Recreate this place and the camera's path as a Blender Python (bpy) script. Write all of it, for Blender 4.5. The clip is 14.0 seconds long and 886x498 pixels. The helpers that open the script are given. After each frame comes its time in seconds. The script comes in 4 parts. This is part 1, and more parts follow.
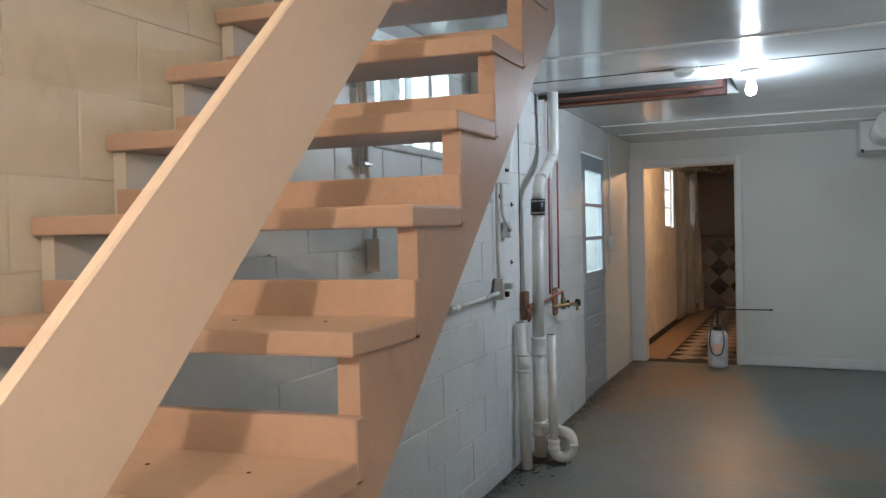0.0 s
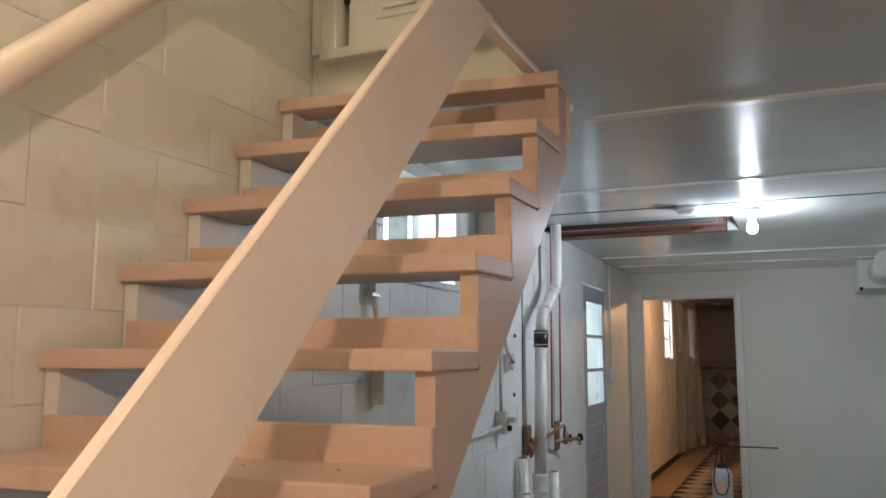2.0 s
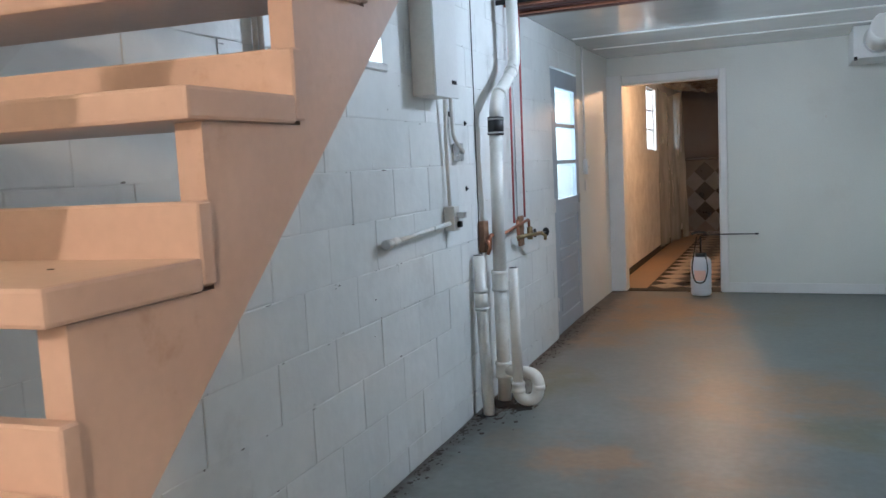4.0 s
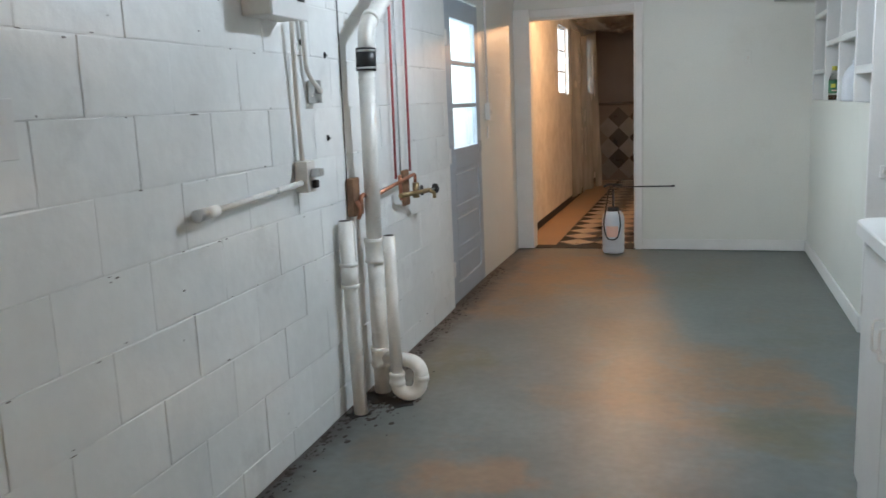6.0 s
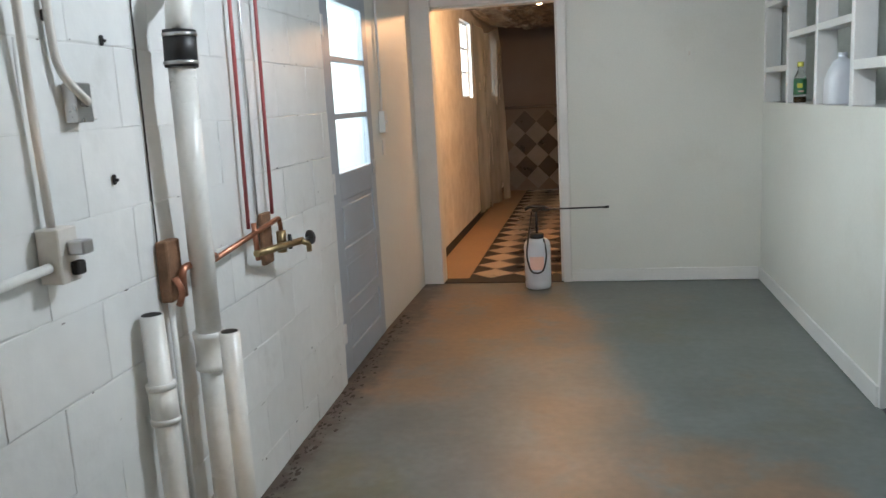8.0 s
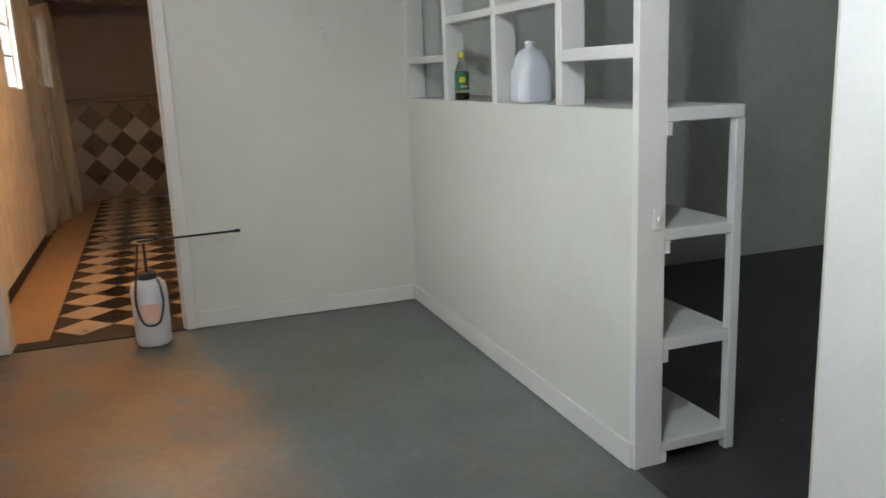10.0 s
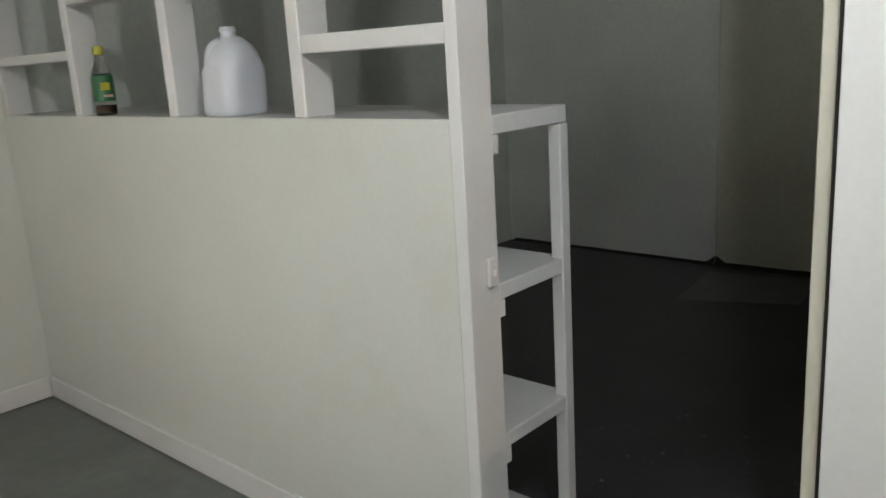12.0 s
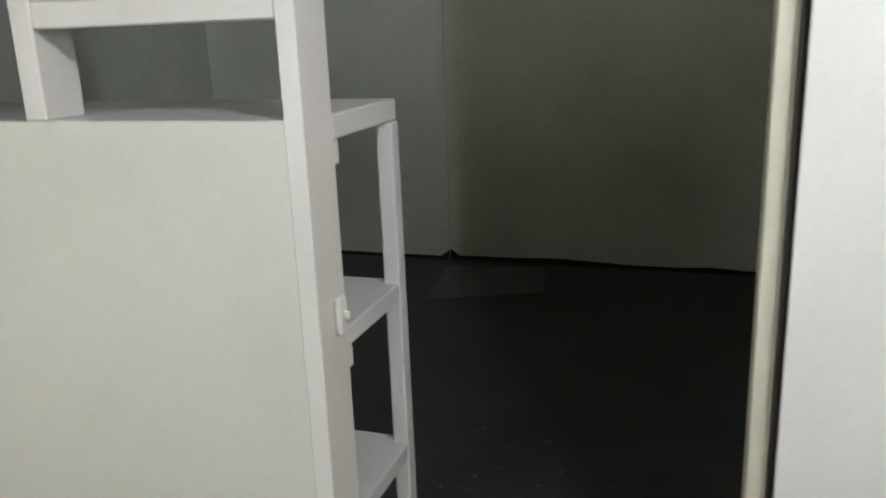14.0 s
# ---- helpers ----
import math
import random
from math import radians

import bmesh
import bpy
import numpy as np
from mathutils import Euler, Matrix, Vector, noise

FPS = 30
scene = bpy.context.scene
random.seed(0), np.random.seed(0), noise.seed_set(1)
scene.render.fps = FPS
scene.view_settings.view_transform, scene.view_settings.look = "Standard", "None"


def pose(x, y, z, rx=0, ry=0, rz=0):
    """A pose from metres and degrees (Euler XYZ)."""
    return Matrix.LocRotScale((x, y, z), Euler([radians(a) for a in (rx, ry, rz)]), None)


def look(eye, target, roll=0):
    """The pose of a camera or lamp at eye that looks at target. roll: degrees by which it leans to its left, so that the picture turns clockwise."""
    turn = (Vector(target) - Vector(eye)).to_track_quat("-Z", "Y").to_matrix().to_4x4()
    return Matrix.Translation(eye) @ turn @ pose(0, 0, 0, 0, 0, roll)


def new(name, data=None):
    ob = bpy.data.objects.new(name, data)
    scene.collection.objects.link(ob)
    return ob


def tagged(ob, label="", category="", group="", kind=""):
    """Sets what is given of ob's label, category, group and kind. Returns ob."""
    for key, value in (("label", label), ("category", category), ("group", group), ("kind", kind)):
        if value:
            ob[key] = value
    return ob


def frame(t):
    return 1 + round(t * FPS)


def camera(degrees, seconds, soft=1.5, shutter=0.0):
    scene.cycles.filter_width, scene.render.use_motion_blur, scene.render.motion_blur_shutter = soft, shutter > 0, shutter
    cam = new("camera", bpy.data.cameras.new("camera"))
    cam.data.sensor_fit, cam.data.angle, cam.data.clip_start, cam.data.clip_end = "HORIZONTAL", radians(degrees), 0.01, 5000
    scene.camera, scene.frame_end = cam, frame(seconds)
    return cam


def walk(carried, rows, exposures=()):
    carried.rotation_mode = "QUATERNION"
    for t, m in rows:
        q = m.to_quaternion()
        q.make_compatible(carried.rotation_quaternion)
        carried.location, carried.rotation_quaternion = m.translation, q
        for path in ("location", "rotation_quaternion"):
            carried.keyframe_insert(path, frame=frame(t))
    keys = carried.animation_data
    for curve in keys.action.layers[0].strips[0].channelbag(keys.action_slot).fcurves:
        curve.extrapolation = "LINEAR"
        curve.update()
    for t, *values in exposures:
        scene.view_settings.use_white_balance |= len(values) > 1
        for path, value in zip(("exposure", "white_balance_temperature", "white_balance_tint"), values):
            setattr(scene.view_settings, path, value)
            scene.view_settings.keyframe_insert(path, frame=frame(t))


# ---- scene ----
cam = camera(57.2, 14.0, shutter=0.2)
PATH = [
    (0, (0.329, 1.271, 1.411), (-0.485, 3.097, 1.367), -1.3),
    (0.5, (0.323, 1.282, 1.423), (-0.489, 3.109, 1.384), -1.2),
    (1, (0.323, 1.273, 1.45), (-0.477, 3.099, 1.611), -0.7),
    (1.5, (0.306, 1.265, 1.475), (-0.484, 3.077, 1.782), -0.3),
    (2, (0.282, 1.27, 1.45), (-0.513, 3.087, 1.707), 0.1),
    (2.5, (0.258, 1.314, 1.372), (-0.548, 3.143, 1.286), -0.6),
    (3, (0.311, 1.439, 1.355), (-0.487, 3.265, 1.184), -2.4),
    (3.2, (0.343, 1.503, 1.354), (-0.472, 3.32, 1.172), -2.7),
    (5.3, (0.303, 2.346, 1.358), (-0.436, 4.185, 1.092), -3.3),
    (5.5, (0.313, 2.416, 1.363), (-0.428, 4.249, 1.064), -3.2),
    (6, (0.251, 2.657, 1.34), (-0.354, 4.531, 0.988), -2.5),
    (6.5, (0.191, 2.958, 1.334), (-0.262, 4.874, 0.985), -3.1),
    (7, (0.147, 3.287, 1.354), (-0.271, 5.211, 0.998), -3.2),
    (7.2, (0.102, 3.416, 1.348), (-0.317, 5.34, 0.996), -2.9),
    (9.3, (-0.356, 4.771, 1.403), (-0.159, 6.725, 1.023), -3.6),
    (9.5, (-0.39, 4.885, 1.402), (-0.032, 6.813, 1.007), -3.3),
    (10, (-0.374, 5.191, 1.385), (0.272, 7.036, 0.961), -2.3),
    (10.5, (-0.376, 5.469, 1.381), (0.597, 7.162, 0.949), -1.1),
    (11, (-0.41, 5.753, 1.386), (0.82, 7.264, 0.938), -3.0),
    (11.5, (-0.323, 6.025, 1.398), (0.981, 7.465, 0.92), -3.9),
    (12, (-0.263, 6.298, 1.387), (1.182, 7.599, 0.92), -3.5),
    (12.5, (-0.213, 6.543, 1.403), (1.443, 7.54, 0.891), -2.6),
    (13, (-0.121, 6.69, 1.422), (1.571, 7.626, 0.911), -3.7),
    (13.5, (-0.086, 6.828, 1.401), (1.664, 7.684, 0.951), -3.5),
    (14, (-0.099, 6.808, 1.383), (1.73, 7.425, 0.858), -2.2),
]
EXPOSURES = [(0.0, -0.22, 5650, 7), (2.0, -0.23, 5900, 9), (3.0, 0.02, 5150, 8), (6.0, 0.42, 5750, 7), (9.5, 0.42, 6150, 9), (11.0, 0.22, 6500, 10), (12.0, 0.13, 6650, 11), (14.0, 0.36, 6650, 11)]
walk(cam, [(t, look(eye, target, roll)) for t, eye, target, roll in PATH], EXPOSURES)

# ---------------------------------------------------------------- light
world = bpy.data.worlds.new("world")
scene.world = world
world.use_nodes = True
wn = world.node_tree
sky = wn.nodes.new("ShaderNodeTexSky")
sky.sky_type = "NISHITA"
sky.sun_disc = False
sky.sun_elevation, sky.sun_rotation = radians(50), radians(200)
wn.links.new(sky.outputs[0], wn.nodes["Background"].inputs[0])
wn.nodes["Background"].inputs[1].default_value = 0.12


def lamp(name, where, watts, colour, radius=0.04):
    d = bpy.data.lights.new(name, "POINT")
    d.energy, d.color, d.shadow_soft_size = watts, colour, radius
    ob = new(name, d)
    ob.location = where
    return ob


def window_light(name, where, target, sx, sy, watts, colour):
    d = bpy.data.lights.new(name, "AREA")
    d.shape, d.size, d.size_y, d.energy, d.color = "RECTANGLE", sx, sy, watts, colour
    ob = new(name, d)
    ob.matrix_world = look(where, target)
    return ob


BULB = (0.06, 6.22, 2.175)
HALL_BULB = (-0.46, 10.72, 2.12)
STAIR_LAMP = (0.32, 0.62, 2.17)
WELL_LAMP = (-0.80, 2.1, 4.3)
lamp("bulb_light", BULB, 41, (0.93, 0.97, 1.0), 0.035)
lamp("hall_bulb_light", HALL_BULB, 58, (1.0, 0.50, 0.21), 0.022)
lamp("stair_lamp_light", STAIR_LAMP, 74, (1.0, 0.665, 0.41), 0.03)
lamp("well_lamp_light", WELL_LAMP, 44, (1.0, 0.74, 0.42), 0.09)
window_light("door_daylight", (-1.88, 8.15, 1.60), (1.0, 8.9, 1.05), 1.0, 0.95, 22, (0.90, 1.0, 0.97))
window_light("window_daylight", (-1.98, 3.80, 2.20), (1.0, 5.4, 1.1), 0.62, 0.5, 40, (0.90, 1.0, 0.98))
window_light("hall_daylight", (-2.10, 12.3, 1.9), (1.0, 13.6, 1.0), 0.8, 0.8, 24, (0.92, 1.0, 0.98))


# ---------------------------------------------------------------- materials
def surface(name, colour, rough=0.6, metal=0.0, vary=0.12, scale=3.0, fine=60.0, bump=0.15, tint=None, tint_scale=1.2,
            tint_at=(0.55, 0.7), coat=0.0, island=0.0, spec=0.5, distance=0.004):
    m = bpy.data.materials.new(name)
    m.use_nodes = True
    t = m.node_tree
    n, k = t.nodes, t.links
    b = n["Principled BSDF"]
    b.inputs["Metallic"].default_value = metal
    b.inputs["Specular IOR Level"].default_value = spec
    b.inputs["Coat Weight"].default_value = coat
    b.inputs["Coat Roughness"].default_value = 0.12
    geo = n.new("ShaderNodeNewGeometry")
    big, small = n.new("ShaderNodeTexNoise"), n.new("ShaderNodeTexNoise")
    big.inputs["Scale"].default_value, big.inputs["Detail"].default_value = scale, 5
    small.inputs["Scale"].default_value, small.inputs["Detail"].default_value = fine, 4
    k.new(geo.outputs["Position"], big.inputs["Vector"])
    k.new(geo.outputs["Position"], small.inputs["Vector"])
    ramp = n.new("ShaderNodeMapRange")
    ramp.inputs["From Min"].default_value, ramp.inputs["From Max"].default_value = 0.3, 0.7
    ramp.inputs["To Min"].default_value, ramp.inputs["To Max"].default_value = 1 - vary, 1 + vary * 0.5
    k.new(big.outputs["Fac"], ramp.inputs["Value"])
    ramp2 = n.new("ShaderNodeMapRange")
    ramp2.inputs["From Min"].default_value, ramp2.inputs["From Max"].default_value = 0.3, 0.7
    ramp2.inputs["To Min"].default_value, ramp2.inputs["To Max"].default_value = 1 - vary * 0.4, 1 + vary * 0.25
    k.new(small.outputs["Fac"], ramp2.inputs["Value"])
    mul = n.new("ShaderNodeMath")
    mul.operation = "MULTIPLY"
    k.new(ramp.outputs[0], mul.inputs[0])
    k.new(ramp2.outputs[0], mul.inputs[1])
    value = mul.outputs[0]
    if island:
        info = n.new("ShaderNodeObjectInfo")
        r3 = n.new("ShaderNodeMapRange")
        r3.inputs["To Min"].default_value, r3.inputs["To Max"].default_value = 1 - island, 1 + island * 0.4
        k.new(info.outputs["Random"], r3.inputs["Value"])
        mul2 = n.new("ShaderNodeMath")
        mul2.operation = "MULTIPLY"
        k.new(value, mul2.inputs[0])
        k.new(r3.outputs[0], mul2.inputs[1])
        value = mul2.outputs[0]
    base = n.new("ShaderNodeRGB")
    base.outputs[0].default_value = (*colour, 1)
    out = base.outputs[0]
    if tint:
        patch, step, mix = n.new("ShaderNodeTexNoise"), n.new("ShaderNodeMapRange"), n.new("ShaderNodeMix")
        patch.inputs["Scale"].default_value, patch.inputs["Detail"].default_value = tint_scale, 6
        patch.inputs["Roughness"].default_value = 0.65
        k.new(geo.outputs["Position"], patch.inputs["Vector"])
        step.inputs["From Min"].default_value, step.inputs["From Max"].default_value = tint_at
        k.new(patch.outputs["Fac"], step.inputs["Value"])
        mix.data_type = "RGBA"
        mix.inputs["B"].default_value = (*tint, 1)
        mix.inputs[7].default_value = (*tint, 1)
        k.new(step.outputs[0], mix.inputs[0])
        k.new(out, mix.inputs[6])
        out = mix.outputs[2]
    vm = n.new("ShaderNodeVectorMath")
    vm.operation = "SCALE"
    k.new(out, vm.inputs[0])
    k.new(value, vm.inputs["Scale"])
    k.new(vm.outputs[0], b.inputs["Base Color"])
    rr = n.new("ShaderNodeMapRange")
    rr.inputs["To Min"].default_value, rr.inputs["To Max"].default_value = max(0.02, rough - 0.1), min(1.0, rough + 0.1)
    k.new(big.outputs["Fac"], rr.inputs["Value"])
    k.new(rr.outputs[0], b.inputs["Roughness"])
    if bump:
        bp = n.new("ShaderNodeBump")
        bp.inputs["Strength"].default_value, bp.inputs["Distance"].default_value = bump, distance
        k.new(small.outputs["Fac"], bp.inputs["Height"])
        k.new(bp.outputs[0], b.inputs["Normal"])
    return m


def glow(name, colour, strength):
    m = bpy.data.materials.new(name)
    m.use_nodes = True
    b = m.node_tree.nodes["Principled BSDF"]
    b.inputs["Emission Color"].default_value = (*colour, 1)
    b.inputs["Emission Strength"].default_value = strength
    return m


def clear(name, rough, colour=(1, 1, 1), ior=1.45):
    m = bpy.data.materials.new(name)
    m.use_nodes = True
    b = m.node_tree.nodes["Principled BSDF"]
    b.inputs["Base Color"].default_value = (*colour, 1)
    b.inputs["Transmission Weight"].default_value = 1.0
    b.inputs["Roughness"].default_value, b.inputs["IOR"].default_value = rough, ior
    return m


def floor_material():
    """Worn grey floor paint: clay-brown and olive patches where the paint is gone, dirt along the block wall."""
    m = surface("worn_floor_paint", (0.146, 0.160, 0.153), 0.42, vary=0.26, scale=2.3, fine=22, bump=0.11, tint=(0.20, 0.150, 0.098),
                tint_scale=1.5, tint_at=(0.55, 0.80))
    t = m.node_tree
    n, k = t.nodes, t.links
    geo = next(x for x in n if x.bl_idname == "ShaderNodeNewGeometry")
    scale = next(x for x in n if x.bl_idname == "ShaderNodeVectorMath")
    out = scale.inputs[0].links[0].from_socket

    def calc(kind, op, *args):
        node = n.new(kind)
        node.operation = op
        for i, arg in enumerate(args):
            if isinstance(arg, (int, float, tuple)):
                node.inputs[i].default_value = arg
            else:
                k.new(arg, node.inputs[i])
        return node

    def noisy(size, detail, rough=0.6):
        node = n.new("ShaderNodeTexNoise")
        node.inputs["Scale"].default_value, node.inputs["Detail"].default_value, node.inputs["Roughness"].default_value = size, detail, rough
        k.new(geo.outputs["Position"], node.inputs["Vector"])
        return node

    def ranged(value, a, b, c=0.0, d=1.0):
        node = n.new("ShaderNodeMapRange")
        node.inputs["From Min"].default_value, node.inputs["From Max"].default_value = a, b
        node.inputs["To Min"].default_value, node.inputs["To Max"].default_value = c, d
        k.new(value, node.inputs["Value"])
        return node.outputs[0]

    def over(colour, fac, base):
        node = n.new("ShaderNodeMix")
        node.data_type = "RGBA"
        node.inputs[7].default_value = (*colour, 1)
        k.new(fac, node.inputs[0])
        k.new(base, node.inputs[6])
        return node.outputs[2]
    wander = calc("ShaderNodeVectorMath", "SUBTRACT", noisy(2.2, 5).outputs["Color"], (0.5, 0.5, 0.5))
    wander = calc("ShaderNodeVectorMath", "MULTIPLY", wander.outputs[0], (0.9, 0.9, 0.0))
    place = calc("ShaderNodeVectorMath", "ADD", geo.outputs["Position"], wander.outputs[0]).outputs[0]
    grain = noisy(4, 4, 0.6).outputs["Fac"]
    rust, olive, brown = (0.25, 0.145, 0.072), (0.125, 0.115, 0.066), (0.20, 0.134, 0.082)
    for x, y, rx, ry, most, colour in (
            (-0.88, 8.95, 0.72, 0.85, 0.9, rust), (-1.05, 8.00, 0.42, 0.70, 0.75, rust), (-0.35, 8.6, 0.42, 0.7, 0.6, rust),
            (-0.12, 7.2, 0.28, 0.85, 0.42, brown), (0.33, 6.70, 0.34, 0.40, 0.85, brown), (0.58, 6.35, 0.26, 0.33, 0.7, rust),
            (-0.05, 6.40, 0.30, 0.45, 0.55, brown), (0.28, 6.0, 0.28, 0.3, 0.55, rust), (-0.58, 5.4, 0.24, 0.26, 0.7, rust),
            (-1.05, 6.55, 0.26, 0.5, 0.75, olive), (0.28, 8.85, 0.34, 0.40, 0.45, olive), (0.56, 5.98, 0.26, 0.26, 0.7, olive),
            (-0.35, 9.45, 0.20, 0.22, 0.6, olive), (0.75, 7.3, 0.2, 0.3, 0.35, olive)):
        d = calc("ShaderNodeVectorMath", "SUBTRACT", place, (x, y, 0.0)).outputs[0]
        d = calc("ShaderNodeVectorMath", "MULTIPLY", d, (1 / rx, 1 / ry, 0.0)).outputs[0]
        d = calc("ShaderNodeVectorMath", "LENGTH", d).outputs["Value"]
        fall = ranged(d, 1.15, 0.45, 0.0, most)
        patch = calc("ShaderNodeMath", "MULTIPLY", fall, ranged(grain, 0.30, 0.50)).outputs[0]
        out = over(colour, patch, out)
    # scuffed pale specks and a rim of dirt along the block wall
    out = over((0.34, 0.33, 0.31), ranged(noisy(34, 3).outputs["Fac"], 0.73, 0.80, 0.0, 0.5), out)
    sep = n.new("ShaderNodeSeparateXYZ")
    k.new(geo.outputs["Position"], sep.inputs[0])
    rim = ranged(sep.outputs["X"], -1.00, -1.25)
    both = calc("ShaderNodeMath", "MULTIPLY", rim, noisy(9, 7).outputs["Fac"]).outputs[0]
    out = over((0.06, 0.045, 0.035), ranged(both, 0.2, 0.5), out)
    k.new(out, scale.inputs[0])
    return m


BLOCK = surface("painted_block", (0.76, 0.77, 0.755), 0.38, vary=0.07, scale=2.4, fine=17, bump=0.6, island=0.05, tint=(0.58, 0.58, 0.56), tint_scale=2.6, tint_at=(0.60, 0.80))
MORTAR = surface("painted_mortar", (0.70, 0.705, 0.69), 0.5, vary=0.2, scale=5, fine=24, bump=0.6, distance=0.006)
PLASTER = surface("white_wall_paint", (0.67, 0.68, 0.64), 0.40, vary=0.06, scale=1.3, fine=70, bump=0.07, tint=(0.60, 0.60, 0.55), tint_scale=1.4, tint_at=(0.58, 0.85))
WHITE = surface("white_gloss_paint", (0.73, 0.73, 0.72), 0.36, vary=0.06, scale=4, fine=80, bump=0.06)
CEIL = surface("glossy_ceiling_paint", (0.60, 0.61, 0.60), 0.17, vary=0.06, scale=1.5, fine=7, bump=0.05, coat=0.3, distance=0.01)
SEAM = surface("ceiling_strip", (0.74, 0.74, 0.73), 0.25, vary=0.05)
FLOOR = floor_material()
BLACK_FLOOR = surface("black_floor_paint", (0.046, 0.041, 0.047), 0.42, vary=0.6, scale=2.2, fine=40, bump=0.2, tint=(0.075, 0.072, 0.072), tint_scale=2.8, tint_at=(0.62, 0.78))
DARK_WALL = surface("grey_room_wall", (0.72, 0.74, 0.68), 0.6, vary=0.15, scale=1.4, fine=40, bump=0.12)
# Copy of the grey room wall, tinted olive where the bulb's light is cut off.
SHADE_WALL = surface("shade_room_wall", (0.78, 0.77, 0.62), 0.65, vary=0.15, scale=1.4, fine=40, bump=0.12)
STAIR = surface("tan_stair_paint", (0.585, 0.435, 0.37), 0.42, vary=0.10, scale=5, fine=55, bump=0.12, tint=(0.42, 0.26, 0.17), tint_scale=7, tint_at=(0.62, 0.80))
RAIL = surface("cream_rail_paint", (0.88, 0.765, 0.70), 0.38, vary=0.05, scale=4, fine=50, bump=0.08)
DOOR_GREY = surface("grey_blue_door_paint", (0.36, 0.41, 0.47), 0.40, vary=0.10, scale=3, fine=50, bump=0.1)
PVC = surface("white_pvc", (0.77, 0.765, 0.73), 0.30, vary=0.08, scale=6, fine=60, bump=0.05, tint=(0.62, 0.60, 0.54), tint_scale=5, tint_at=(0.6, 0.8))
RUBBER = surface("black_rubber", (0.015, 0.015, 0.016), 0.45, vary=0.2)
STEEL = surface("steel_clamp", (0.55, 0.55, 0.55), 0.3, 1.0, vary=0.1)
COPPER = surface("copper", (0.46, 0.21, 0.13), 0.32, 0.9, vary=0.25, scale=9)
RED_PIPE = surface("red_pex", (0.40, 0.09, 0.09), 0.4, vary=0.15)
BRASS = surface("brass", (0.36, 0.27, 0.14), 0.35, 0.9, vary=0.25, scale=12)
BOX = surface("painted_steel_box", (0.66, 0.63, 0.58), 0.42, vary=0.1, bump=0.08)
RUST = surface("rusty_wood", (0.24, 0.13, 0.07), 0.7, vary=0.4, scale=12, fine=90, bump=0.3)
JOIST = surface("dark_joist_wood", (0.10, 0.042, 0.032), 0.6, vary=0.35, scale=4, fine=70, bump=0.3)
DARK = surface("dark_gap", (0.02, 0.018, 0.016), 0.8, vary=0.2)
TAN_FLOOR = surface("tan_hall_floor", (0.30, 0.20, 0.115), 0.5, vary=0.2, scale=2, fine=30, bump=0.1)
TILE_DARK = surface("dark_vinyl_tile", (0.022, 0.019, 0.018), 0.30, vary=0.3, scale=5, island=0.3)
TILE_LIGHT = surface("buff_vinyl_tile", (0.40, 0.33, 0.26), 0.30, vary=0.2, scale=5, island=0.25)
CREAM = surface("cream_trim_paint", (0.60, 0.58, 0.48), 0.45, vary=0.08, scale=5)
HALL_WALL = surface("hall_wall_paint", (0.52, 0.42, 0.33), 0.5, vary=0.12, scale=1.5, fine=40, bump=0.2)
# Hall end: buff tiles greyed and wall darkened for the weak light there.
TILE_DIMMED = surface("dimmed_vinyl_tile", (0.22, 0.225, 0.24), 0.35, vary=0.2, scale=5, island=0.4)
HALL_END_DIM = surface("hall_end_dimmed", (0.14, 0.125, 0.125), 0.6, vary=0.12)
FOIL = surface("foil_facing", (0.80, 0.70, 0.58), 0.22, 1.0, vary=0.15, scale=9, fine=16, bump=0.9, distance=0.03)
def film_plastic():
    """Thin cloudy plastic that lets half the light through."""
    m = bpy.data.materials.new("cloudy_film")
    m.use_nodes = True
    t = m.node_tree
    b = t.nodes["Principled BSDF"]
    b.inputs["Base Color"].default_value = (0.60, 0.61, 0.56, 1)
    b.inputs["Roughness"].default_value = 0.3
    cloud, rng = t.nodes.new("ShaderNodeTexNoise"), t.nodes.new("ShaderNodeMapRange")
    cloud.inputs["Scale"].default_value = 4
    rng.inputs["To Min"].default_value, rng.inputs["To Max"].default_value = 0.15, 0.65
    t.links.new(cloud.outputs["Fac"], rng.inputs["Value"])
    t.links.new(rng.outputs[0], b.inputs["Alpha"])
    return m


FILM = film_plastic()
GLASS = clear("window_glass", 0.02)
JUG = surface("milky_plastic", (0.64, 0.66, 0.71), 0.38, vary=0.05)
BOTTLE = clear("clear_bottle_plastic", 0.08, (0.93, 0.93, 0.88))
LIQUID = surface("brown_liquid", (0.12, 0.07, 0.03), 0.2, vary=0.1)
GREEN = surface("green_label", (0.03, 0.15, 0.06), 0.45, vary=0.08)
YELLOW = surface("yellow_plastic", (0.62, 0.58, 0.07), 0.4, vary=0.08)
ORANGE = surface("orange_print", (0.80, 0.52, 0.43), 0.5, vary=0.1)
BULB_GLOW = glow("lit_bulb", (0.95, 0.98, 1.0), 60)
WARM_GLOW = glow("lit_warm_bulb", (1.0, 0.72, 0.40), 60)


# ---------------------------------------------------------------- builders
ORIGIN = {}


